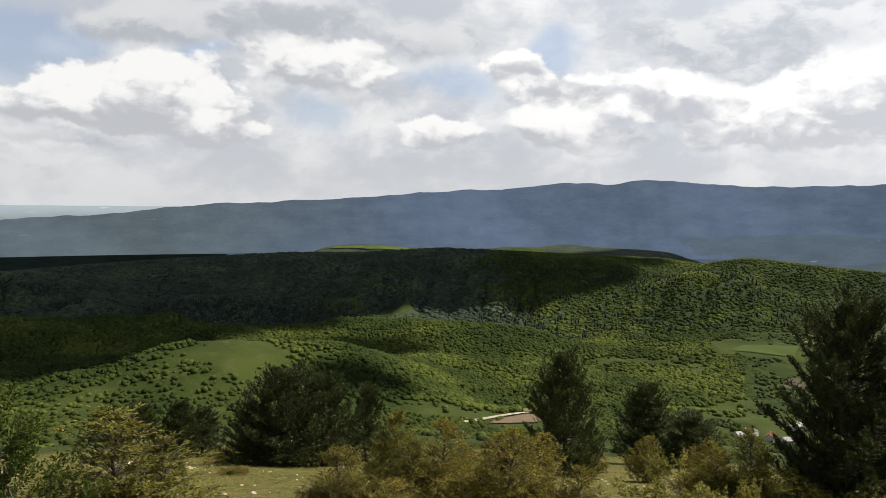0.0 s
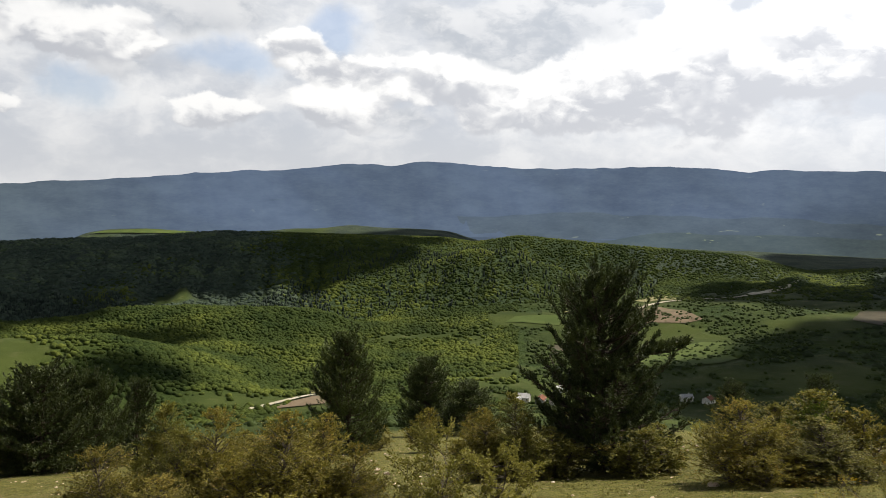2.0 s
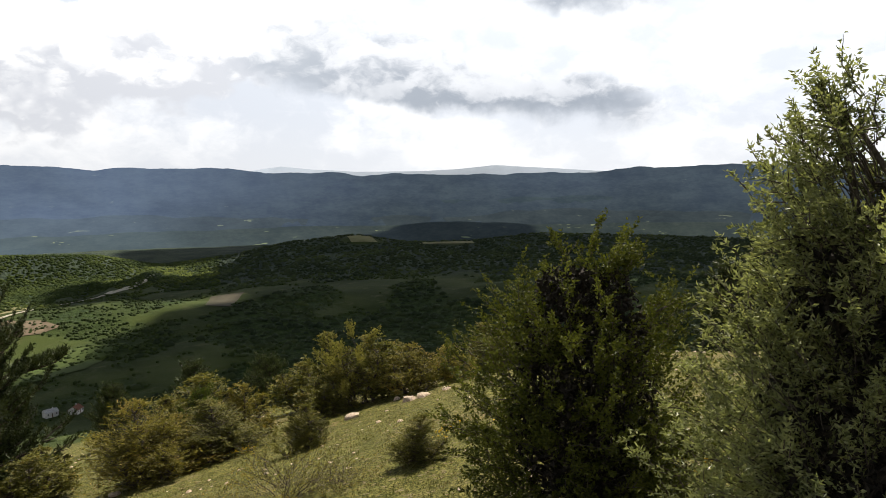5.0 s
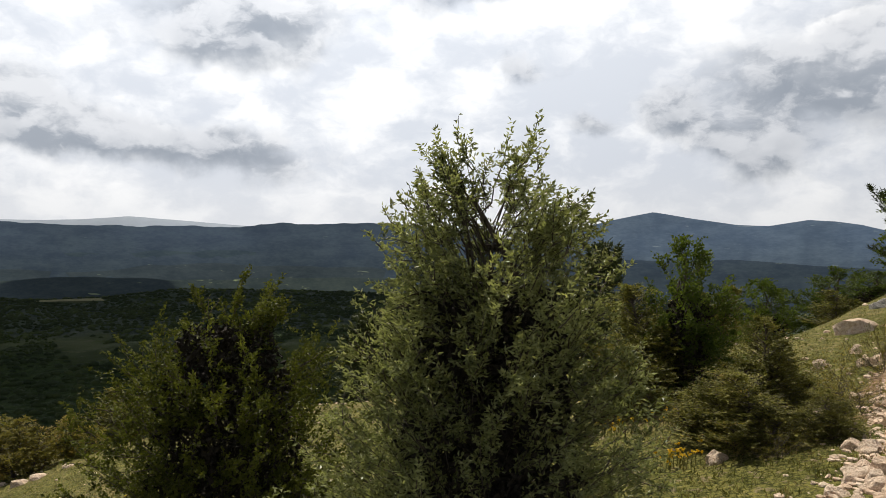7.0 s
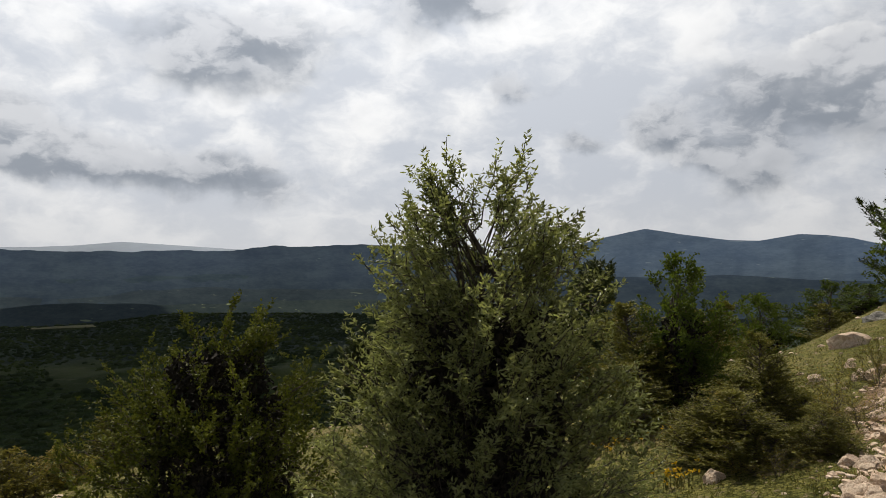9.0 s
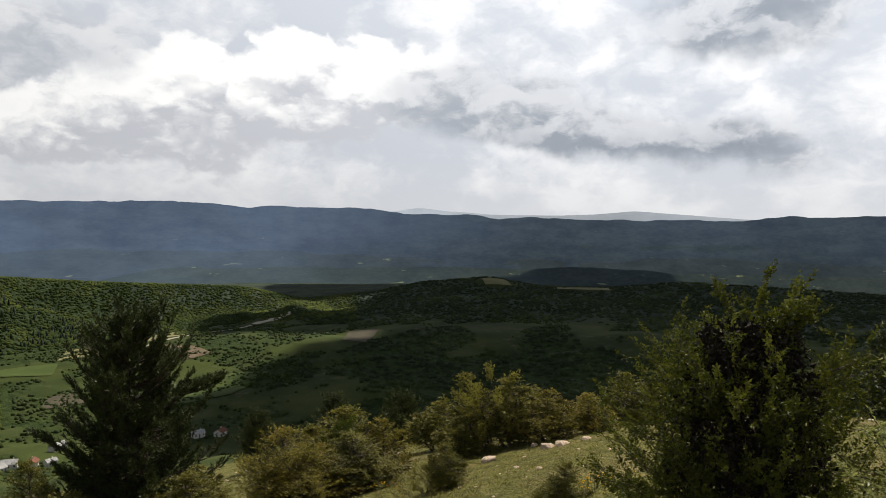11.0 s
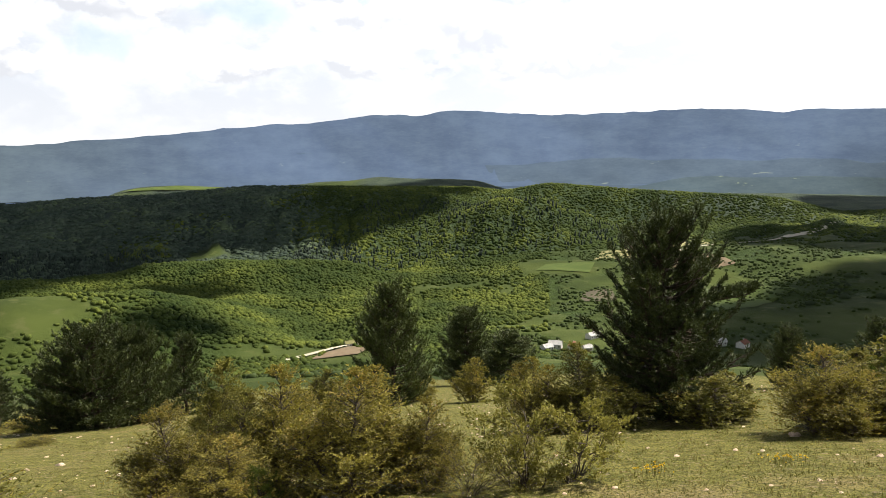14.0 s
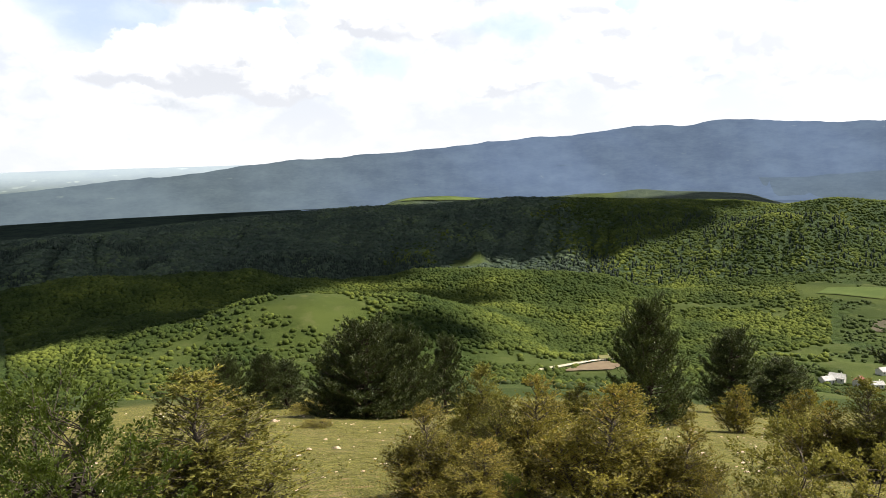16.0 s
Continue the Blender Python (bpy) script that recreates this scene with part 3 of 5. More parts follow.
# ---------------------------------------------------------------- distant mountains
SKYLINE = ((50, -3.0), (40, -2.2), (30, -1.45), (23, -0.95), (19.2, -0.48), (15.7, -0.2), (8.2, 0.1), (4.2, 0.5), (0, 0.81), (-4, 1.03), (-8.2, 1.4), (-12.4, 1.49), (-16.4, 1.78), (-20, 1.38), (-24.2, 1.3), (-28.5, 1.45),
           (-34.5, 1.39), (-38, 1.18), (-45.7, 1.27), (-49.7, 0.73), (-54, 0.8), (-57, 0.5), (-59, 0.64), (-65, 0.44), (-74, 0.5), (-77, 0.83), (-79, 0.68), (-81.8, 0.98), (-86.5, 0.85), (-92, 0.3), (-97, -1.2), (-140, -2.5))
SKY_A = np.array([a for a, _ in SKYLINE][::-1], float)
SKY_E = np.array([e for _, e in SKYLINE][::-1], float)
SKY_E = np.interp(FINE_AZ, SKY_A, SKY_E)
SKY_A, SKY_E = FINE_AZ, np.convolve(np.pad(SKY_E, 12, mode="edge"), SOFTEN / SOFTEN.sum(), "valid")


def mountains(name, label, mat, turns, reach, front, crest, skyline_az, skyline_el, spur, base=-165.0, seed=0, jag=0.05):
    """A range whose crest stands at the given elevations (degrees) over the viewer's eye; spurs run down its front."""
    A, R = np.meshgrid(turns, reach)
    X, Y = -np.sin(np.radians(A)) * R, np.cos(np.radians(A)) * R
    el = np.interp(A, skyline_az, skyline_el) + jag * (fbm(A * 0.55 + 70, A * 0, 5 + seed, 5) - 0.5)
    top = 1.6 + crest * np.tan(np.radians(el))
    u = np.clip((R - front) / (crest - front), 0, 1)
    rise = u ** 1.1
    lean = A + 5 * fbm(A * 0.05 + 40, R * 0.00025, 47 + seed, 2)
    ribs = np.abs(fbm(lean * 0.30 + 9, R * 0.00012, 40 + seed, 4) - 0.5) * 2 + 0.5 * np.abs(fbm(lean * 0.9, R * 0.0004, 44 + seed, 4) - 0.5) * 2
    Z = base + (top - base) * rise - spur * (0.55 - ribs) * np.sin(np.pi * u) * np.clip((top - base) / 200, 0.1, 1)
    Z = np.where(R > crest, top - (R - crest) * 0.25, Z)
    me = mesh_of(name, np.stack((X.ravel(), Y.ravel(), Z.ravel()), 1), grid_faces(len(reach), len(turns)))
    return tagged(part(name, me, mat), label, "mountains", kind="structure")


# bluish base colours and an air glow paint the haze into each range
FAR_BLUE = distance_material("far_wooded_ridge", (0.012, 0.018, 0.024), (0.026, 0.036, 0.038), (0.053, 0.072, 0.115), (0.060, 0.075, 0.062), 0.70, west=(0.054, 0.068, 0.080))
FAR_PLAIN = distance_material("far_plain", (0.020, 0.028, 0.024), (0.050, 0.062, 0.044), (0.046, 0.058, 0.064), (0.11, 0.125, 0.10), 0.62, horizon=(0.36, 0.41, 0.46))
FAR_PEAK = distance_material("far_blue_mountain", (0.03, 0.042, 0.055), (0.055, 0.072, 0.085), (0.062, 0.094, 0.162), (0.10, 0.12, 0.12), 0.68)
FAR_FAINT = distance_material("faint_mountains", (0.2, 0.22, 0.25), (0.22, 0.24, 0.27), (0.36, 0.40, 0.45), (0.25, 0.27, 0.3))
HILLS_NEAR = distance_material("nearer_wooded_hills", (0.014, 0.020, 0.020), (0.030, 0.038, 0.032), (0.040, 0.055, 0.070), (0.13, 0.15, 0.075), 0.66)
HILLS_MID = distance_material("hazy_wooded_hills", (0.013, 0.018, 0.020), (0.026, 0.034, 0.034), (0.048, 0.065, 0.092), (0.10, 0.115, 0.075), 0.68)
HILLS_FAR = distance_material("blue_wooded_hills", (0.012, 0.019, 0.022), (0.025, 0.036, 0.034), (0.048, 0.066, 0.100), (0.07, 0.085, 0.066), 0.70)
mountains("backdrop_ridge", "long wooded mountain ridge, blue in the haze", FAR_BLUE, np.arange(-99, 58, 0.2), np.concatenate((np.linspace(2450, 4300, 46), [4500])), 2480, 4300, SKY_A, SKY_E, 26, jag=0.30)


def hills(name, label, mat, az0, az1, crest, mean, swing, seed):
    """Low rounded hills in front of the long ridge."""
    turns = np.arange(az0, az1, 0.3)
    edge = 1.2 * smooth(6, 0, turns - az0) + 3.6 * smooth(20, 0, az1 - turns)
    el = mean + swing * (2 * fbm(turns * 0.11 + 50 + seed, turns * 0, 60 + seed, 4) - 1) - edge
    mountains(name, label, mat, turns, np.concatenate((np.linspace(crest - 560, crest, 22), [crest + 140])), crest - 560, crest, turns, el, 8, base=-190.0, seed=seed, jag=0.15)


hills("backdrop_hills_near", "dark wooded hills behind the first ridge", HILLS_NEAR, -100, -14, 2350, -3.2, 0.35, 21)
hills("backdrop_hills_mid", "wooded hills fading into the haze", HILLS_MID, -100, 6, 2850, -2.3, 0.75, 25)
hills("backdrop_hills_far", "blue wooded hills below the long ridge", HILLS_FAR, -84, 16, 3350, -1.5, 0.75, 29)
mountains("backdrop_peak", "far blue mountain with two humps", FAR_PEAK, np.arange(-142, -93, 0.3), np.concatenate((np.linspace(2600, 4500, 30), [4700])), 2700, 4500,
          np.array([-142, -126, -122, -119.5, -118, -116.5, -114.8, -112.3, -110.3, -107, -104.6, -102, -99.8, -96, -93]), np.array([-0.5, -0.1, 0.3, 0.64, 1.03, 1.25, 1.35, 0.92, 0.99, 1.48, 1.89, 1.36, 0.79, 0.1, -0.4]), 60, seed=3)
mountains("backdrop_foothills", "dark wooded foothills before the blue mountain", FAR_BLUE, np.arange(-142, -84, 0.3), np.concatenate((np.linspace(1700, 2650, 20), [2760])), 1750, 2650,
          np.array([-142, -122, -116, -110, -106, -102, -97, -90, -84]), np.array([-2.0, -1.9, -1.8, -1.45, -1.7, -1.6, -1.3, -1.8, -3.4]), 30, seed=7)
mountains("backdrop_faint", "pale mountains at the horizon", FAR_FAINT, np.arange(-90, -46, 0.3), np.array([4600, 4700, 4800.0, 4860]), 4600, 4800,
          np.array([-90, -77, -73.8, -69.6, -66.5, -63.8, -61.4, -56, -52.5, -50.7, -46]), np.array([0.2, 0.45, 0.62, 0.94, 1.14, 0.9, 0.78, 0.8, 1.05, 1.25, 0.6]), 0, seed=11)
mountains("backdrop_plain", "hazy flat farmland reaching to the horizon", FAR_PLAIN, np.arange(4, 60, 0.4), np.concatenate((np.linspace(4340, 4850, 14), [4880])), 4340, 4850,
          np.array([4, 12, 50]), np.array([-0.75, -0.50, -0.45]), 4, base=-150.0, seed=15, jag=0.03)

# ---------------------------------------------------------------- how plants and stones are made


def tubes(lines, sides=5):
    """Tapered tubes along polylines [(points, radii), ...] joined in one mesh's arrays."""
    V, F, base = [], [], 0
    for pts, rad in lines:
        pts, rad = np.asarray(pts, float), np.asarray(rad, float)
        d = np.gradient(pts, axis=0)
        d /= np.linalg.norm(d, axis=1)[:, None] + 1e-9
        side = np.cross(d, np.where(np.abs(d[:, 2:3]) > 0.9, (1.0, 0, 0), (0, 0, 1.0)))
        side /= np.linalg.norm(side, axis=1)[:, None] + 1e-9
        other = np.cross(d, side)
        a = np.arange(sides) * 2 * np.pi / sides
        ring = pts[:, None] + rad[:, None, None] * (np.cos(a)[None, :, None] * side[:, None] + np.sin(a)[None, :, None] * other[:, None])
        V.append(ring.reshape(-1, 3))
        F.append(grid_faces(len(pts), sides, True) + base)
        base += len(pts) * sides
    return np.concatenate(V), np.concatenate(F)


def unit(v):
    return v / (np.linalg.norm(v, axis=-1, keepdims=True) + 1e-9)


def leaves(rng, at, along, length, width, fold=0.25, waist=0.45):
    """Folded leaf blades: base, two sides, tip; along gives each one's direction."""
    k = len(at)
    along = unit(along)
    side = unit(np.cross(along, rng.normal(size=(k, 3))))
    up = np.cross(side, along)
    ln = length * rng.uniform(0.7, 1.25, (k, 1))
    wd = width * rng.uniform(0.75, 1.2, (k, 1))
    mid = at + along * ln * waist + up * wd * fold
    V = np.stack((at, mid + side * wd * 0.5, at + along * ln - up * wd * fold, mid - side * wd * 0.5), 1).reshape(-1, 3)
    i = np.arange(k)[:, None] * 4
    return V, np.concatenate((i + np.array([[0, 1, 2]]), i + np.array([[0, 2, 3]])), 0)


def needles(rng, at, along, count, length, width, spread):
    """Tufts of thin needles round each point."""
    k = len(at)
    a = np.repeat(at, count, 0)
    d = unit(np.repeat(unit(along), count, 0) + rng.normal(size=(k * count, 3)) * spread)
    ln = length * rng.uniform(0.65, 1.2, (k * count, 1))
    side = unit(np.cross(d, rng.normal(size=d.shape))) * width * 0.5
    V = np.stack((a - side, a + side, a + d * ln), 1).reshape(-1, 3)
    return V, np.arange(k * count * 3).reshape(-1, 3)


def bend(rng, p, q, steps, wobble):
    """A crooked line from p to q."""
    u = np.linspace(0, 1, steps)[:, None]
    w = np.cumsum(rng.normal(size=(steps, 3)), 0)
    w = w - u * w[-1]
    w[0] = 0
    return p + (q - p) * u + w * wobble * np.linalg.norm(q - p)


def sprays_of(rng, sprays, height, profile, lumps, low, reach):
    """Sprays from the stems to an uneven outline, each with side sprays: their starts and ends."""
    prof = np.asarray(profile, float)
    levels = np.linspace(0, 1, len(prof))
    weight = np.interp(np.linspace(low, 1, 200), levels, prof) + 0.34 * prof.max()
    ends = np.interp(rng.uniform(0, 1, sprays), np.cumsum(weight) / weight.sum(), np.linspace(low, 1, 200))
    a = rng.uniform(0, 6.283, sprays)
    out = np.interp(ends, levels, prof) * rng.uniform(1 - 1.7 * lumps, 1 + 0.7 * lumps, sprays)
    end = np.stack((np.cos(a) * out, np.sin(a) * out, ends * height * rng.uniform(0.94, 1.03, sprays)), 1)
    low_z = np.maximum(end[:, 2] - out * rng.uniform(0.35, 1.1, sprays), 0.04 * height) * 0.9
    start = np.stack((end[:, 0] * 0.10, end[:, 1] * 0.10, low_z), 1)
    p, q = [start], [end]
    run = end - start
    for k in range(7):
        u = rng.uniform(0.40, 1.0, (sprays, 1))
        foot = start + run * u
        turn = unit(unit(run) + rng.normal(size=run.shape) * 0.55 + np.array([0, 0, 0.25]))
        p.append(foot)
        q.append(foot + turn * np.minimum(np.linalg.norm(run, axis=1, keepdims=True) * 0.4, reach) * rng.uniform(0.55, 1.15, (sprays, 1)))
    return np.concatenate(p), np.concatenate(q)


def shrub(name, label, category, rng, height, profile, mat, leaf, count, sprays=60, stems=5, bark=None, lumps=0.28, low=0.0, width=0.030, wild=0.55, twig_share=0.5, core=0, core_top=0.86, core_wide=0.66, reach=0.22, group=""):
    """A shrub or small tree: stems, twigs, and leaves ranged along every spray, denser towards its tip."""
    root = new(name)
    bark = bark or BARK
    start, end = sprays_of(rng, sprays, height, profile, lumps, low, reach)
    lines, nodes = [], []
    for s in range(stems):
        a = rng.uniform(0, 6.28)
        foot = np.array([math.cos(a), math.sin(a), 0]) * 0.035 * height * rng.uniform(0.2, 1) * (stems > 1)
        tip = end[rng.integers(sprays)]
        goal = np.array([tip[0] * 0.2, tip[1] * 0.2, height * rng.uniform(0.70, 0.92)]) if stems <= 3 else tip * np.array([0.72, 0.72, 0.95])
        p = bend(rng, foot - np.array([0, 0, 0.08]), goal, 9, 0.03)
        lines.append((p, np.linspace(0.020, 0.004, 9) * height * (1.2 if stems <= 3 else 0.62)))
        nodes.append(p[2:])
    v, f = tubes(lines, 6)
    part("trunk", mesh_of("trunk", v, f), bark, root)
    nodes = np.concatenate(nodes)
    twigs = []
    for k in range(int(len(start) * twig_share)):
        p = start[k]
        if k < sprays:
            q = nodes[np.argmin(np.linalg.norm(nodes - p, axis=1))]
            twigs.append((bend(rng, q, p, 3, 0.04), np.linspace(0.0046, 0.0036, 3) * min(max(height, 0.9), 1.3)))
        twigs.append((bend(rng, p, end[k], 5, 0.02), np.linspace(0.0036, 0.0012, 5) * min(max(height, 0.9), 1.3)))
    v, f = tubes(twigs, 3)
    part("twig_frame", mesh_of("twig_frame", v, f), bark, root)
    length = np.linalg.norm(end - start, axis=1)
    share = length.copy()
    share[:sprays] = np.minimum(share[:sprays] * 0.35, reach * 1.2)
    which = rng.choice(len(start), count, p=share / share.sum())
    s = np.where((which < sprays)[:, None], rng.uniform(0.55, 1.03, (count, 1)), rng.uniform(0.25, 1.05, (count, 1)))
    run = unit(end - start)[which]
    at = start[which] + (end - start)[which] * s + rng.normal(size=(count, 3)) * width * (1.5 - 1.1 * s)
    v, f = leaves(rng, at, run * 0.8 + rng.normal(size=run.shape) * np.array([1, 1, 0.6]) * wild, *leaf)
    # added dark blades in the middle darken the crown where its own shade falls
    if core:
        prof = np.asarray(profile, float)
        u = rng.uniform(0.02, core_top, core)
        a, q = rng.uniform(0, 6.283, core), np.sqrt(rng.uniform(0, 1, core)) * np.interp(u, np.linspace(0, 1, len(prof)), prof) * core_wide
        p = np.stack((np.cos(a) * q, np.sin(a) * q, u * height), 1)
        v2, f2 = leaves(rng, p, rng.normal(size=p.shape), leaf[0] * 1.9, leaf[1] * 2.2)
        part("shade_core", mesh_of("shade_core", v2, f2, False), INNER_SHADE, root, "dark blades inside the crown, standing in for its shade")
    part("crown", mesh_of("crown", v, f, False), mat, root)
    return tagged(root, label, category, group)


def brushes(rng, start, end, count, length, width, spread):
    """Needles or scale leaves set round the outer part of every shoot, like a bottle brush."""
    k = len(start)
    which = np.repeat(np.arange(k), count)
    run = end - start
    u = rng.uniform(0.22, 1.04, (k * count, 1))
    at = start[which] + run[which] * u
    return needles(rng, at, unit(run)[which], 1, length, width, spread)


def pine(name, label, rng, height, width, whorls, limbs, fill, arm=None, tuft=0.105, needle_count=26, needle=0.020, split=False, shoot=0.24):
    """A young pine: trunk, limbs in whorls, and on every limb upturned shoots thick with needles."""
    root = new(name)
    trunk = bend(rng, np.array([0, 0, -0.15]), np.array([rng.normal() * 0.03 * height, 0, height * 0.97]), 14, 0.008)
    v, f = tubes([(trunk, np.linspace(0.022, 0.004, 14) * height)], 8)
    part("trunk", mesh_of("trunk", v, f), PINE_BARK, root)
    boughs, starts, ends = [], [], []

    def shoots(line, count, inner, ln, u):
        steps = np.linspace(0, 1, len(line))
        way = unit(line[-1] - line[0])
        side = unit(np.cross(way, np.array([0, 0, 1.0])))
        for i in range(count):
            w = 1.0 if i == 0 else inner + (1 - inner) * rng.uniform(0, 1) ** 0.95
            p = np.array([np.interp(w, steps, line[:, q]) for q in range(3)])
            aside = rng.normal() * 0.75
            twig = min(0.55 * ln * (1.15 - w), 0.42) * rng.uniform(0.3, 1.0)
            foot = p + unit(way * 0.6 + side * aside) * twig
            d = unit(way * rng.uniform(0.3, 0.9) + side * aside * 0.7 + np.array([0, 0, rng.uniform(0.35, 1.0) + 0.3 * u]))
            starts.append(foot)
            ends.append(foot + d * shoot * rng.uniform(0.6, 1.25))
            if split and twig > 0.12:
                boughs.append((np.stack((p, foot)), np.array([0.0022, 0.0014]) * height))

    for k in range(whorls):
        u = min(max(0.04 + 0.93 * (k + rng.uniform(-0.18, 0.18)) / whorls, 0.03), 0.97)
        start = np.array([np.interp(u * height, trunk[:, 2], trunk[:, i]) for i in range(3)])
        reach = 0.5 * width * (1.0 - u) ** 0.72 * (0.80 + 0.35 * min(u * 5, 1)) + 0.05 * width
        first = rng.uniform(0, 6.28)
        for j in range(limbs):
            a = first + j * 6.283 / limbs + rng.normal() * 0.3
            ln = reach * rng.uniform(0.55, 1.25)
            rise = ln * (0.26 + 0.80 * u) * rng.uniform(0.6, 1.3)
            end = start + np.array([math.cos(a) * ln, math.sin(a) * ln, rise])
            line = bend(rng, start, end, 7, 0.03)
            line[:, 2] -= 0.16 * ln * np.sin(np.linspace(0, 3.14, 7))
            boughs.append((line, np.linspace(0.0065, 0.0020, 7) * height))
            shoots(line, max(int(fill * (0.9 + 3.6 * ln / (0.5 * width))), 6), 0.14, ln, u)
    if arm is not None:
        line = bend(rng, np.array([0, 0, arm[2] * 0.70]), np.asarray(arm, float), 9, 0.03)
        boughs.append((line, np.linspace(0.011, 0.003, 9) * height))
        shoots(line, 130, 0.5, 1.0, 0.7)
    for k in range(14):
        p = trunk[-1] - np.array([0, 0, rng.uniform(0, 0.10) * height])
        starts.append(p)
        ends.append(p + unit(rng.normal(size=3) * 0.45 + np.array([0, 0, 1.0])) * shoot * rng.uniform(0.8, 1.3))
    whole = [g for g in boughs if len(g[0]) > 2]
    if split:
        for bough in whole:
            v, f = tubes([bough], 5)
            part("bough", mesh_of("bough", v, f), PINE_BARK, root)
        v, f = tubes([g for g in boughs if len(g[0]) == 2], 3)
        part("twig_frame", mesh_of("twig_frame", v, f), PINE_BARK, root)
    else:
        v, f = tubes(boughs, 4)
        part("bough_frame", mesh_of("bough_frame", v, f), PINE_BARK, root)
    v, f = brushes(rng, np.array(starts), np.array(ends), needle_count, tuft, needle, 0.75)
    part("crown", mesh_of("crown", v, f, False), PINE, root)
    return tagged(root, label, "pine tree")


def juniper(name, label, rng, height, width, mat, leaders, sprigs, leaf, per=7):
    """A prickly juniper: several upright leaders, each set round with short rising sprigs thick with small needles."""
    root = new(name)
    lines, starts, ends, twigs = [], [], [], []
    for k in range(leaders):
        a, q = k * 2.4 + rng.normal() * 0.3, 0.40 * width * math.sqrt((k + 0.2) / leaders)
        top = height * (1.0 - 0.48 * (q / (0.40 * width)) ** 1.5) * rng.uniform(0.62, 1.0) if k else height * 0.97
        foot = np.array([math.cos(a) * q * 0.25, math.sin(a) * q * 0.25, -0.05])
        line = bend(rng, foot, np.array([math.cos(a) * q, math.sin(a) * q, top]), 9, 0.025)
        lines.append((line, np.linspace(0.017, 0.003, 9) * height * 0.75))
        own = 0.37 * width * rng.uniform(0.8, 1.2)
        for i in range(int(sprigs * top / height / leaders)):
            u = rng.uniform(0.05, 1.0) ** 0.85
            p = np.array([np.interp(u, np.linspace(0, 1, 9), line[:, w]) for w in range(3)])
            b = rng.uniform(0, 6.283)
            ln = (own * (1 - u) ** 0.62 * (0.75 + 0.4 * min(u * 4, 1)) + 0.045) * rng.uniform(0.45, 1.25)
            d = unit(np.array([math.cos(b), math.sin(b), rng.uniform(0.15, 0.75) + 0.6 * u]))
            tip = p + d * ln
            tip[2] = max(tip[2], 0.03)
            twigs.append((np.stack((p, (p + tip) / 2 + np.array([0, 0, 0.02]), tip)), np.array([0.0045, 0.003, 0.0015])))
            starts.append(p + (tip - p) * 0.35)
            ends.append(tip)
            for w in range(per):
                m = rng.uniform(0.35, 0.95)
                foot = p + (tip - p) * m
                turn = unit(d + rng.normal(size=3) * np.array([0.75, 0.75, 0.45]) + np.array([0, 0, 0.15]))
                starts.append(foot)
                ends.append(foot + turn * min(ln * 0.45, 0.14) * rng.uniform(0.5, 1.15))
    v, f = tubes(lines, 5)
    part("trunk", mesh_of("trunk", v, f), BARK, root)
    v, f = tubes(twigs, 3)
    part("twig_frame", mesh_of("twig_frame", v, f), BARK, root)
    v, f = brushes(rng, np.array(starts), np.array(ends), leaf[2], leaf[0], leaf[1], 0.7)
    part("crown", mesh_of("crown", v, f, False), mat, root)
    return tagged(root, label, "shrub")


def ball(level):
    bm = bmesh.new()
    bmesh.ops.create_icosphere(bm, subdivisions=level, radius=1.0)
    v = np.array([p.co[:] for p in bm.verts])
    f = np.array([[q.index for q in p.verts] for p in bm.faces])
    bm.free()
    return v, f


BALL1, BALL2, BALL3 = ball(1), ball(2), ball(3)


def rock_mesh(rng, flatness):
    """A broken, weathered block of limestone with flat faces and a rough skin."""
    v = BALL3[0].copy()
    for k in range(8):
        d = unit(rng.normal(size=3) * np.array([1, 1, 0.8]))
        cut = rng.uniform(0.40, 0.68)
        over = v @ d - cut
        v -= np.where(over > 0, over, 0)[:, None] * d * 1.0
    s = int(rng.integers(500))
    v *= (1 + 0.52 * (fbm(v[:, 0] * 3.1 + v[:, 2] * 2.3 + 9, v[:, 1] * 3.1 + v[:, 2] * 1.1 + 9, s, 4) - 0.5))[:, None]
    v /= np.abs(v[:, :2]).max()
    v *= np.array([1.0, rng.uniform(0.6, 0.85), flatness])
    return mesh_of("rock", v, BALL3[1], False)


def stand(x, y, turn=0.0, size=(1, 1, 1), sink=0.0):
    return Matrix.Translation((x, y, gz(x, y) - sink)) @ Matrix.Rotation(turn, 4, "Z") @ Matrix.Diagonal((*size, 1))

# ---------------------------------------------------------------- clouds whose shadows lie on the valley
m, n = material("cloud")
finish(n, n.mix(n.ramp(n.noise(n.add("ShaderNodeTexCoord").outputs["Object"], 0.01, 5.0), 0.3, 0.7), (0.80, 0.81, 0.83), (0.9, 0.9, 0.9)), 1.0, spec=0.0)
CLOUD = m


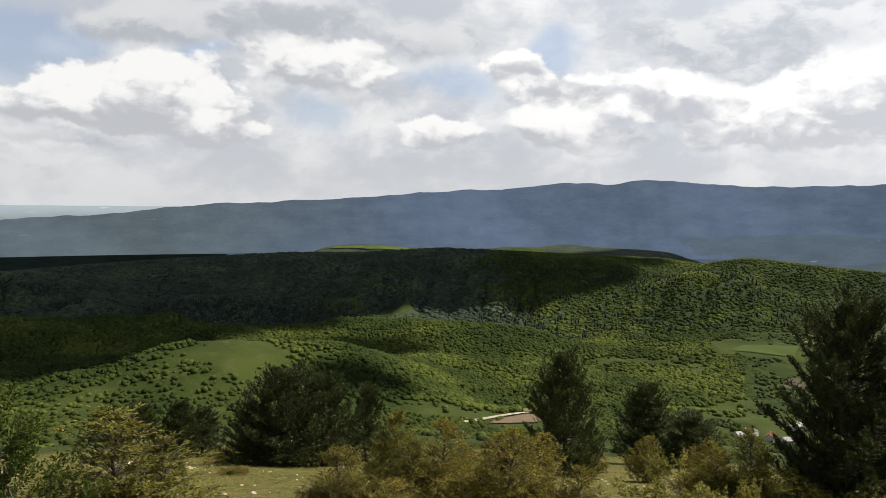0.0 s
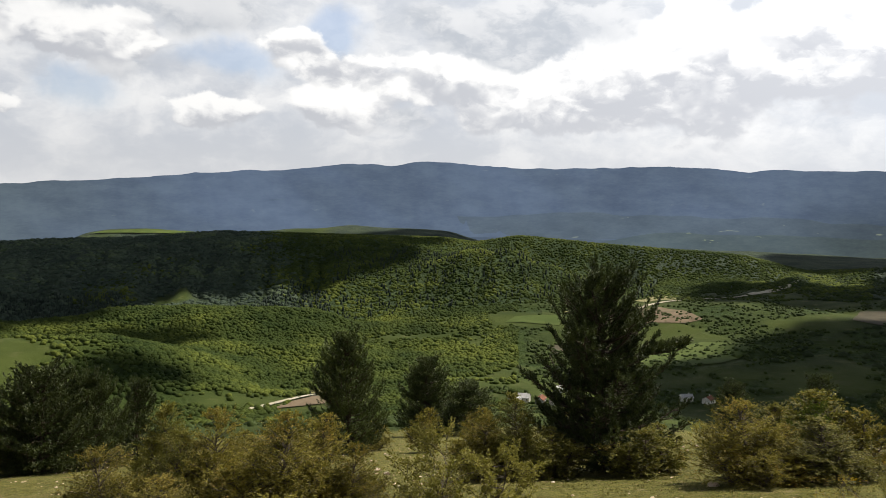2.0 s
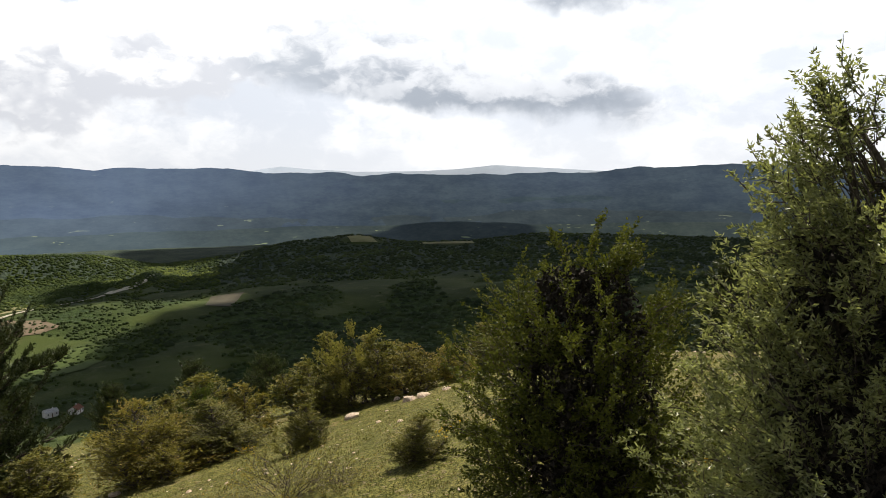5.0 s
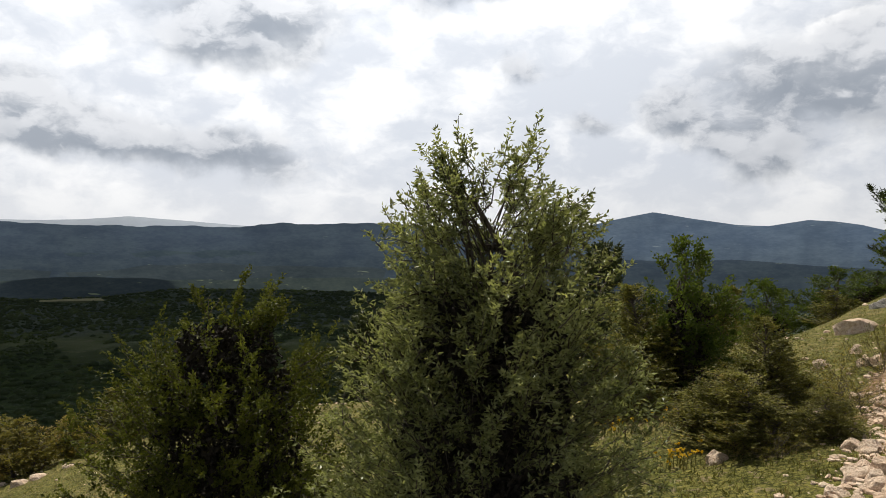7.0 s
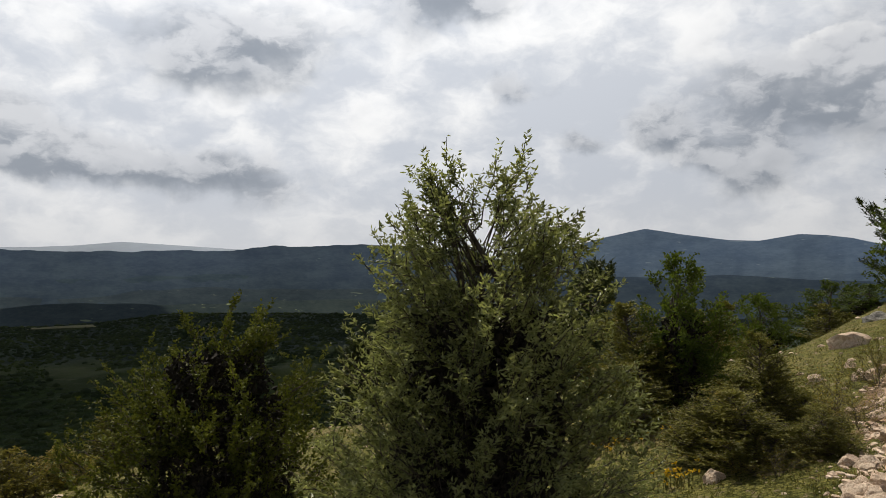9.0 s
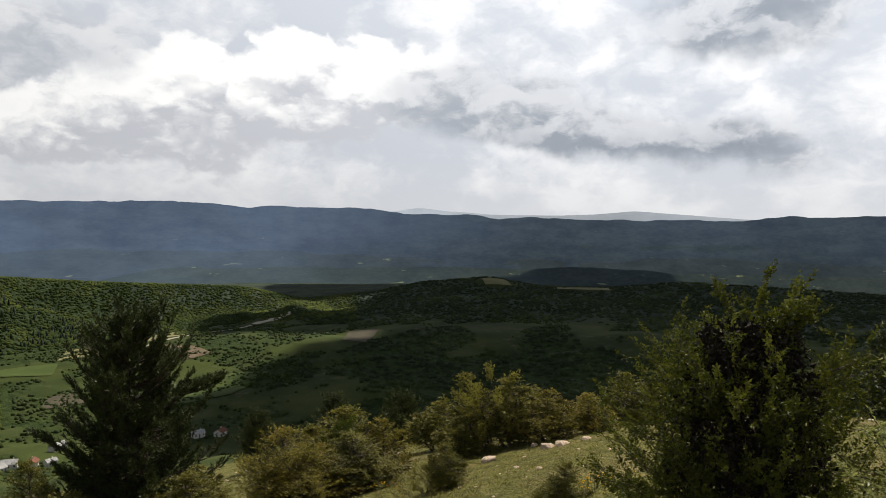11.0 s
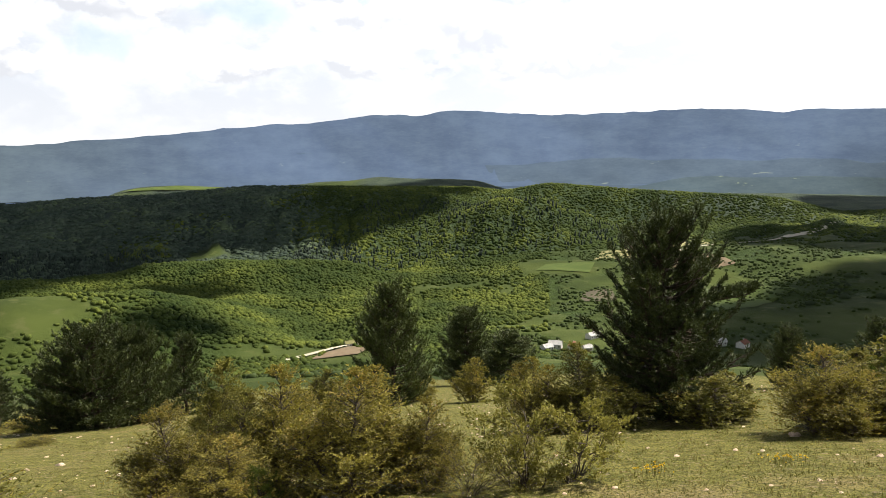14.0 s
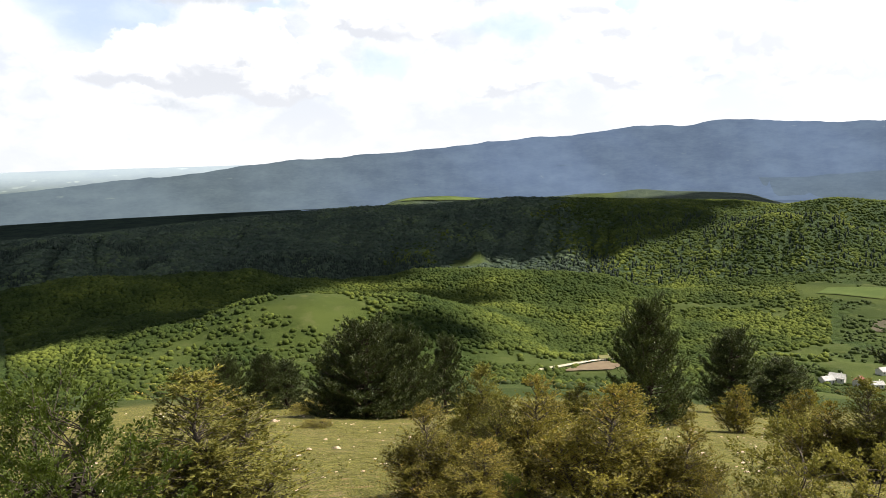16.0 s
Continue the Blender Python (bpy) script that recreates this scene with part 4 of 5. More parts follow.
def cumulus(rng, az, r, across, along, height):
    """A heap of billows over the place where its shadow falls."""
    x, y = -math.sin(radians(az)) * r, math.cos(radians(az)) * r
    lift = (height - gz(x, y)) / TO_SUN.z
    root = np.array([x + TO_SUN.x * lift, y + TO_SUN.y * lift, height])
    out = np.array([-math.sin(radians(az)), math.cos(radians(az)), 0])
    side = np.array([out[1], -out[0], 0])
    V, F, base = [], [], 0
    for k in range(46):
        a, q = rng.uniform(0, 6.28), math.sqrt(rng.uniform(0, 1))
        c = side * math.cos(a) * q * across / 2 + out * math.sin(a) * q * along / 2
        s = min(across, along) * rng.uniform(0.20, 0.30) * (1.15 - 0.5 * q)
        v = BALL2[0] * (1 + 0.3 * (vnoise(BALL2[0][:, 0] * 2 + k, BALL2[0][:, 1] * 2 + BALL2[0][:, 2], k) - 0.5))[:, None]
        V.append(c + np.array([0, 0, s * 0.3]) + v * np.array([1, 1, 0.6]) * s)
        F.append(BALL2[1] + base)
        base += len(v)
    ob = part("cloud", mesh_of("cloud", np.concatenate(V), np.concatenate(F)), CLOUD)
    ob.location = root
    tagged(ob, "white cumulus cloud with billowing top, out of view, added to shade the valley", "cloud", "cumulus clouds")


rng = np.random.default_rng(5)
# all out of view; those at azimuths 9 and 6 added to darken hill folds
for spot in ((22, 1290, 640, 560, 1150), (8, 1290, 460, 520, 1150), (-5, 1330, 360, 420, 1150), (34, 1150, 560, 560, 1150), (30, 830, 420, 300, 1150), (16, 890, 260, 110, 1150),
             (-53, 1150, 640, 460, 1200), (-68, 1250, 760, 560, 1200), (-85, 1350, 760, 620, 1250), (-70, 760, 620, 320, 1150), (-52, 740, 300, 240, 1150), (-45, 600, 250, 230, 1150), (-12, 1440, 260, 100, 1150), (9, 790, 240, 70, 1150), (6, 592, 90, 50, 1150), (-100, 1500, 700, 700, 1250),
             (-48, 1750, 700, 500, 1350), (-22, 1780, 700, 420, 1300), (-60, 470, 420, 260, 1100), (-68, 300, 240, 180, 1050), (-62, 880, 320, 260, 1150), (-64, 2000, 800, 600, 1400)):
    cumulus(rng, *spot)

# ---------------------------------------------------------------- fields, roads, houses in the valley


def draped(name, outline, mat, label, category, lift, cell):
    """A field laid on the land: outline corners in plan; the sheet is cut into cells that follow the ground."""
    bm = bmesh.new()
    bm.faces.new([bm.verts.new((x, y, 0)) for x, y in outline])
    xs, ys = [p[0] for p in outline], [p[1] for p in outline]
    for axis, lo, hi in ((0, min(xs), max(xs)), (1, min(ys), max(ys))):
        for c in np.arange(lo + cell, hi, cell):
            co, no = [0, 0, 0], [0, 0, 0]
            co[axis], no[axis] = c, 1
            bmesh.ops.bisect_plane(bm, geom=bm.verts[:] + bm.edges[:] + bm.faces[:], plane_co=co, plane_no=no)
    for v in bm.verts:
        v.co.z = gz(v.co.x, v.co.y) + lift
    me = bpy.data.meshes.new(name)
    bm.to_mesh(me)
    bm.free()
    me.shade_smooth()
    return tagged(part(name, me, mat), label, category, kind="structure")


def lane(name, line, width, mat, label, lift=0.9, step=8.0):
    """A road along a line in plan, following the ground."""
    line = np.asarray(line, float)
    s = np.concatenate(([0], np.cumsum(np.linalg.norm(np.diff(line, axis=0), axis=1))))
    u = np.linspace(0, s[-1], max(int(s[-1] / step), 4))
    p = np.stack((np.interp(u, s, line[:, 0]), np.interp(u, s, line[:, 1])), 1)
    for k in range(3):
        p[1:-1] = (p[:-2] + 2 * p[1:-1] + p[2:]) / 4
    d = unit(np.gradient(p, axis=0))
    side = np.stack((-d[:, 1], d[:, 0]), 1)
    wide = width * (0.9 + 0.25 * vnoise(u * 0.05, u * 0, 3))[:, None] / 2
    rows = []
    for o in (-1, 0, 1):
        q = p + side * wide * o
        rows.append(np.stack((q[:, 0], q[:, 1], ground(q[:, 0], q[:, 1]) + lift + (0.12 if o == 0 else 0)), 1))
    V = np.stack(rows, 1).reshape(-1, 3)
    return tagged(part(name, mesh_of(name, V, grid_faces(len(p), 3)), mat), label, "road", kind="structure")


DUST = plain_material("pale_gravel_road", (0.38, 0.33, 0.25), (0.52, 0.47, 0.37), 0.2)
PLOUGH = plain_material("bare_ploughed_soil", (0.13, 0.098, 0.062), (0.20, 0.152, 0.10), 0.05)
CROP = plain_material("young_crop", (0.060, 0.088, 0.020), (0.090, 0.118, 0.030), 0.03)
STRAW = plain_material("pale_mown_field", (0.18, 0.175, 0.075), (0.25, 0.23, 0.11), 0.03)
DULL = plain_material("dull_fallow_field", (0.07, 0.062, 0.042), (0.105, 0.09, 0.06), 0.04)
lane("road_1", [(470, 786), (489, 806), (527, 829), (565, 824), (620, 795), (671, 822), (725, 860), (783, 901), (840, 950)], 7.5, DUST, "pale gravel road winding across the valley")
lane("road_2", [(11, 512), (28, 522), (40, 532), (55, 546), (70, 556), (92, 560)], 5.5, DUST, "white quarry track below the hillside", 1.0, 3.0)
draped("field", [(433, 730), (475, 783), (500, 790), (500, 730), (492, 690), (470, 690)], PLOUGH, "bare brown ploughed field beside the road", "field", 0.7, 14)
draped("field", [(510, 835), (530, 845), (580, 838), (590, 865), (540, 880), (505, 860)], STRAW, "pale straw-coloured field behind the road", "field", 0.8, 14)
draped("field", [(647, 639), (679, 617), (605, 569), (600, 601)], DULL, "dull brown fallow field", "field", 0.8, 14)
draped("field", [(313, 812), (359, 766), (383, 803), (334, 834)], CROP, "bright green field between hedges", "field", 0.8, 14)
draped("field", [(389, 818), (431, 805), (457, 848), (424, 869)], STRAW, "yellow-green mown field", "field", 0.8, 14)
draped("field", [(292, 644), (324, 632), (341, 677), (315, 683)], DULL, "dull brown field among hedges", "field", 0.8, 14)
draped("field", [(330, 560), (350, 610), (440, 620), (470, 570), (400, 535)], CROP, "smooth green pasture in the valley", "field", 0.8, 14)
draped("field", [(30, 510), (42, 526), (62, 544), (84, 540), (66, 515)], PLOUGH, "bare earth of a small quarry", "field", 0.8, 8)
draped("field", [(-290, 1880), (-262, 1905), (-167, 1911), (-64, 1960), (-90, 1890), (-180, 1870)], CROP, "bright green pasture on the hilltop", "field", 1.5, 30)

draped("field", [(1165, 795), (1205, 832), (1240, 800), (1198, 758)], STRAW, "pale mown clearing on the wooded crest", "field", 1.2, 20)
draped("field", [(1255, 700), (1285, 715), (1320, 622), (1288, 600)], STRAW, "pale mown clearing on the wooded crest", "field", 1.2, 20)

WALLS = plain_material("white_plaster", (0.52, 0.50, 0.46), (0.66, 0.64, 0.60), 0.6)
TILES = plain_material("red_roof_tiles", (0.17, 0.075, 0.05), (0.25, 0.115, 0.08), 1.2)
SLATE = plain_material("grey_sheet_roof", (0.34, 0.33, 0.33), (0.55, 0.54, 0.53), 0.8)
PANE = plain_material("dark_window_glass", (0.03, 0.035, 0.04), (0.06, 0.065, 0.07), 2.0, 0.15)
WOODEN = plain_material("brown_door_wood", (0.10, 0.06, 0.035), (0.17, 0.10, 0.06), 3.0)


def box(bm, lo, hi):
    made = bmesh.ops.create_cube(bm, size=1.0)["verts"]
    for v in made:
        v.co = Vector([(a + b) / 2 + c * (b - a) for a, b, c in zip(lo, hi, v.co)])


def bm_mesh(name, bm):
    me = bpy.data.meshes.new(name)
    bm.to_mesh(me)
    bm.free()
    return me


def house(x, y, turn, long, deep, high, roof_mat, label):
    root = new("house")
    bm = bmesh.new()
    box(bm, (-long / 2, -deep / 2, -3), (long / 2, deep / 2, high))
    ridge = deep * 0.32
    for s in (-1, 1):
        a = [bm.verts.new((s * long / 2, -deep / 2, high)), bm.verts.new((s * long / 2, deep / 2, high)), bm.verts.new((s * long / 2, 0, high + ridge))]
        bm.faces.new(a)
    part("wall", bm_mesh("wall", bm), WALLS, root)
    for s in (-1, 1):
        bm = bmesh.new()
        e = 0.5
        lowz = high - e * ridge / (deep / 2)
        pts = [(-long / 2 - e, s * (deep / 2 + e), lowz), (long / 2 + e, s * (deep / 2 + e), lowz), (long / 2 + e, 0, high + ridge), (-long / 2 - e, 0, high + ridge)]
        lowv = [bm.verts.new(p) for p in pts]
        topv = [bm.verts.new((p[0], p[1], p[2] + 0.22)) for p in pts]
        bm.faces.new(lowv)
        bm.faces.new(topv)
        for k in range(4):
            bm.faces.new((lowv[k], lowv[(k + 1) % 4], topv[(k + 1) % 4], topv[k]))
        bmesh.ops.recalc_face_normals(bm, faces=bm.faces)
        part("roof", bm_mesh("roof", bm), roof_mat, root)
    bm = bmesh.new()
    box(bm, (long * 0.2, 0.3, high), (long * 0.2 + 0.7, 1.0, high + ridge + 1.0))
    part("chimney", bm_mesh("chimney", bm), WALLS, root)
    pane = bmesh.new()
    box(pane, (-0.55, -0.06, -0.7), (0.55, 0.06, 0.7))
    me = bm_mesh("window", pane)
    for s in (-1, 1):
        for k in range(max(int(long / 3), 2)):
            w = part("window", me, PANE, root)
            w.location = (-long / 2 + (k + 0.6) * long / max(int(long / 3), 2) - 0.3, s * deep / 2, high - 1.6)
    bm = bmesh.new()
    box(bm, (-0.5, -deep / 2 - 0.07, -0.2), (0.5, -deep / 2 + 0.07, 2.0))
    part("door", bm_mesh("door", bm), WOODEN, root)
    root.matrix_basis = Matrix.Translation((x, y, gz(x, y) + 0.4)) @ Matrix.Rotation(turn, 4, "Z") @ Matrix.Scale(0.8, 4)
    return tagged(root, label, "house", "village houses")


house(325, 446, 0.5, 10, 8, 3.6, TILES, "small white house with a red tiled roof")
house(313, 455, -0.2, 10, 7, 3.8, SLATE, "white house with a pale sheet roof")
house(190, 472, 0.3, 9, 7, 4.2, SLATE, "white house with a pale sheet roof")
house(200, 481, -0.6, 11, 8, 4.0, SLATE, "white house with a pale sheet roof")
house(210, 474, 0.9, 10, 7, 3.6, TILES, "white house with a red roof among trees")
house(217, 466, 0.1, 8, 6, 3.4, SLATE, "low white house with a grey roof")
house(240, 505, 0.4, 14, 7, 3.4, SLATE, "long white farm building with a grey roof")
house(66, 553, 0.1, 12, 6, 2.4, STRAW, "low yellow shed beside the quarry track")

# ---------------------------------------------------------------- woods and scrub


def scatter(rng, count, az0, az1, r0, r1, power=1.0):
    az = rng.uniform(az0, az1, count)
    r = np.sqrt(rng.uniform(r0 * r0, r1 * r1, count)) if power == 1.0 else r0 + (r1 - r0) * rng.uniform(0, 1, count) ** power
    return -np.sin(np.radians(az)) * r, np.cos(np.radians(az)) * r, az, r


def woods(name, label, mat, rng, x, y, size, tall, ball):
    """Many tree crowns as one mesh: each crown lumpy and of its own height, standing in the ground."""
    k = len(x)
    bv, bf = ball
    s = size * rng.uniform(0.65, 1.35, k)
    t = s * tall * rng.uniform(0.8, 1.3, k)
    rough = 1 + 0.55 * (rng.uniform(0, 1, (k, len(bv))) - 0.5)
    if tall > 1.5:
        taper = np.clip(1.0 - 0.75 * (bv[:, 2] + 1) / 2, 0.12, 1)[None, :]
        rough = rough * taper
    a = rng.uniform(0, 6.28, k)
    ca, sa = np.cos(a)[:, None], np.sin(a)[:, None]
    vx = (bv[None, :, 0] * ca - bv[None, :, 1] * sa) * s[:, None] * rough
    vy = (bv[None, :, 0] * sa + bv[None, :, 1] * ca) * s[:, None] * rough
    vz = bv[None, :, 2] * t[:, None] * (rough if tall <= 1.5 else 1)
    z = ground(x, y) + t * (0.62 if tall > 1.5 else 0.30 if tall > 0.7 else 0.0)
    V = np.stack((vx + x[:, None], vy + y[:, None], vz + z[:, None]), 2).reshape(-1, 3)
    F = (bf[None] + (np.arange(k) * len(bv))[:, None, None]).reshape(-1, bf.shape[1])
    return tagged(part(name, mesh_of(name, V, F), mat), label, "woods", kind="stuff")


rng = np.random.default_rng(11)


def in_sight(x, y, tall=5.0):
    """Which places stand in view of the hilltop, over the land between."""
    az, r = polar(x, y)
    turns, steps = np.arange(-115, 48, 0.5), np.linspace(60, 1560, 260)
    A, R = np.meshgrid(turns, steps)
    el = np.degrees(np.arctan2(ground((-np.sin(np.radians(A)) * R).ravel(), (np.cos(np.radians(A)) * R).ravel()) - 1.6, R.ravel())).reshape(A.shape)
    high = np.maximum.accumulate(el, 0)
    i = np.clip(np.searchsorted(steps, r - 12) - 1, 0, len(steps) - 1)
    j = np.clip(np.rint((az + 115) / 0.5).astype(int), 0, len(turns) - 1)
    return np.degrees(np.arctan2(ground(x, y) + tall - 1.6, r)) > high[i, j]


def stand_of(count, az0, az1, r0, r1):
    x, y, az, r = scatter(rng, count, az0, az1, r0, r1)
    keep = (rng.uniform(0, 1, count) < wooded(x, y) ** 1.3) & in_sight(x, y)
    return x[keep], y[keep]


woods("hill_wood", "light green spring woodland on the nearer hills", WOOD_LIGHT, rng, *stand_of(68000, -22, 36, 400, 985), 2.25, 0.80, BALL1)
x, y = stand_of(50000, -46, 44, 985, 1540)
young = polar(x, y)[0] + 40 * (fbm(x * 0.006, y * 0.006, 77) - 0.5) + rng.normal(size=len(x)) * 3 < -2
woods("slope_wood", "light green spring woodland on the ridge's slope", WOOD_LIGHT, rng, x[young], y[young], 2.9, 0.70, BALL1)
woods("ridge_wood", "dark green woodland along the ridge", WOOD_RIDGE, rng, x[~young][::2], y[~young][::2], 3.9, 0.6, BALL1)
x, y = stand_of(14000, -100, -36, 500, 1560)
keep = rng.uniform(0, 1, len(x)) < smooth(-37, -47, polar(x, y)[0])
woods("shaded_wood", "dark woodland across the valley", WOOD_SHADED, rng, x[keep], y[keep], 3.6, 0.7, BALL1)
x, y = stand_of(11000, -10, 42, 985, 1270)
keep = fbm(x * 0.004, y * 0.004, 81, 3) > 0.52
woods("conifer_wood", "dark conifer stands on the ridge", WOOD_DARK, rng, x[keep], y[keep], 1.8, 1.6, BALL1)
x, y = stand_of(900, -32, -8, 985, 1330)
woods("mixed_conifers", "single dark conifers among the leafy trees", WOOD_DARK, rng, x, y, 1.9, 2.0, BALL1)
x, y, az, r = scatter(rng, 18000, -105, 44, 110, 560)
keep = (rng.uniform(0, 1, len(x)) < wooded(x, y) * 0.8) & ~((az < -25) & (az > -38) & (r > 420))
woods("scrub", "bushes scattered over the slopes and pastures", SCRUB, rng, x[keep], y[keep], 1.3, 0.85, BALL1)
x, y, az, r = scatter(rng, 40000, -62, -10, 420, 1150)
w = wooded(x, y)
keep = rng.uniform(0, 1, len(x)) < np.clip(0.42 * smooth(0.12, 0.5, w) + 0.002, 0, 1) * (w < 0.8)
woods("hedges", "dark hedges and single bushes between the fields", SCRUB, rng, x[keep], y[keep], 1.7, 0.85, BALL1)

# ---------------------------------------------------------------- trees and shrubs on the hillside


def place_all(proto, spots, size0):
    """Copies of a plant at (x, y, top, width), each scaled from the size it was built in."""
    h0, w0 = size0
    ms = []
    for k, (x, y, top, width) in enumerate(spots):
        h = top - gz(x, y)
        ms.append(stand(x, y, 2.1 * k + 0.4 * x, (width / w0, width / w0, h / h0), 0.03))
    for m in ms[1:]:
        copy_thing(proto, m)
    proto.matrix_basis = ms[0]


rng = np.random.default_rng(21)
# the large pine with the long bough
h = -0.50 - gz(8.82, 16.10)
tree = pine("pine_tree", "dark green young pine with one long bough, on the meadow", rng, h, 3.2, 21, 8, 7, arm=(1.75, -0.85, h * 0.66), needle_count=30, needle=0.021, split=True)
tree.matrix_basis = stand(8.82, 16.10, 0.0, (1, 1, 1), 0.03)
dense = pine("pine_tree", "dense dark green young pine on the slope", rng, 5.0, 3.0, 20, 8, 7, tuft=0.13, needle_count=13, needle=0.036, shoot=0.28)
place_all(dense, [(5.34, 31.87, -4.82, 2.9), (14.05, 50.87, -10.7, 3.9), (16.2, 48.1, -11.77, 3.7), (-12.9, 36.67, -8.33, 1.9), (18.77, 23.92, -5.75, 1.6)], (5.0, 3.0))
bushy = pine("pine_tree", "broad bushy dark pine at the meadow's edge", rng, 4.0, 3.8, 16, 9, 8, tuft=0.13, needle_count=13, needle=0.036, shoot=0.28)
place_all(bushy, [(-6.5, 31.21, -5.62, 3.9), (-5.2, 32.6, -6.3, 2.9), (-7.9, 31.6, -7.2, 2.4), (-14.58, 36.03, -8.43, 2.2), (24.22, 21.38, -5.74, 2.0)], (4.0, 3.8))
slim = pine("pine_tree", "slim young pine behind the shrubs", rng, 3.5, 1.7, 12, 7, 5, tuft=0.12, needle_count=13, needle=0.034)
place_all(slim, [(-3.6, 36.7, -7.47, 1.8), (-12.0, 37.9, -8.9, 2.0), (-9.6, 38.2, -9.0, 2.0), (22.3, 23.43, -5.6, 1.7), (23.9, 3.19, -1.0, 2.2), (15.76, -2.57, 1.42, 1.5)], (3.5, 1.7))
grown = pine("pine_tree", "dark pine on the upper slope", rng, 3.6, 3.0, 10, 8, 10, needle_count=18, needle=0.020)
place_all(grown, [(15.9, -10.3, 4.05, 3.3), (14.3, -11.0, 3.7, 2.8), (13.2, -11.8, 3.4, 2.6)], (3.6, 3.0))

# the silvery tree close by
h = 2.08 - gz(4.52, 0.22)
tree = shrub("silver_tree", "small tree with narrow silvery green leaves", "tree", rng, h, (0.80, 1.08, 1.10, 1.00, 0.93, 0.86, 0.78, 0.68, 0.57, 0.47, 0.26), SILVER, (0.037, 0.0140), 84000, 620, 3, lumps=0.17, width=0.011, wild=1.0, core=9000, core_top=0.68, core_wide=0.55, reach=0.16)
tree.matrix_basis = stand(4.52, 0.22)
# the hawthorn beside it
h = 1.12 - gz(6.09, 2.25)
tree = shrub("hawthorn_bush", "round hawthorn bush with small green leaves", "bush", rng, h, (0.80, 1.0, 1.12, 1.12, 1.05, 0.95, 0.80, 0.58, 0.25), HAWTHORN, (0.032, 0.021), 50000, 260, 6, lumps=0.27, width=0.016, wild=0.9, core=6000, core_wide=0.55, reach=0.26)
tree.matrix_basis = stand(6.09, 2.25)
# leafy small trees up the slope
leafy = shrub("small_tree", "small green leafy tree on the slope", "tree", rng, 2.0, (0.45, 0.62, 0.66, 0.62, 0.55, 0.42, 0.2), BRIGHT, (0.046, 0.030), 9000, 80, 3, lumps=0.36, width=0.030, wild=0.7, core=900, core_top=0.6, core_wide=0.4, reach=0.2)
place_all(leafy, [(9.13, -2.38, 1.62, 1.25), (14.44, -8.69, 2.8, 1.9), (13.6, -8.9, 2.1, 1.5), (24.0, -9.5, 0.35, 2.4), (22.9, -11.0, 0.8, 2.4), (21.2, -11.2, 0.75, 2.0)], (2.0, 1.3))

# junipers: brownish green prickly shrubs
def near_of(spots):
    return [s for s in spots if math.hypot(s[0], s[1]) < 16.6]


def far_of(spots):
    return [s for s in spots if math.hypot(s[0], s[1]) >= 16.6]


RUST_LABEL, GREEN_LABEL = "rusty brown-green juniper shrub on the meadow", "dark brownish green juniper shrub"
round_a = juniper("juniper_shrub", RUST_LABEL, rng, 1.5, 1.55, JUNIPER_RUST, 9, 1150, (0.032, 0.013, 7))
ROUND = [(0.89, 10.3, -1.52, 1.75), (0.03, 11.36, -1.75, 1.45), (-1.41, 10.79, -1.98, 1.25), (1.85, 10.2, -2.0, 1.1), (-0.7, 10.2, -2.25, 1.3), (5.6, 15.3, -3.4, 1.5), (9.47, 11.52, -2.3, 1.9), (12.5, 12.0, -2.8, 1.5), (10.4, 11.8, -2.9, 1.5),
                    (14.3, 8.6, -2.0, 1.4), (15.1, 8.1, -2.1, 1.2), (3.6, 26.5, -6.6, 2.0), (1.0, 30.5, -8.3, 1.8), (8.2, 29.5, -7.6, 1.7), (-1.6, 33.5, -9.3, 2.0), (10.2, 28.5, -7.4, 1.7), (16.8, 10.6, -2.6, 1.8), (-6.8, 24.0, -7.0, 1.3), (2.6, 33.0, -9.0, 2.0),
                    (12.8, 25.3, -6.6, 1.8), (-9.5, 33.0, -9.4, 1.8), (-14.0, 33.5, -9.5, 2.0), (-4.4, 33.8, -9.5, 1.8), (6.6, 33.4, -9.1, 1.9)]
place_all(round_a, near_of(ROUND), (1.5, 1.1))
round_far = juniper("juniper_shrub", "brownish juniper shrub farther down the meadow", rng, 1.5, 1.55, JUNIPER_RUST, 7, 560, (0.050, 0.026, 6), 4)
place_all(round_far, far_of(ROUND), (1.5, 1.15))
spiky = juniper("juniper_shrub", GREEN_LABEL, rng, 1.6, 1.25, JUNIPER, 6, 950, (0.032, 0.013, 7))
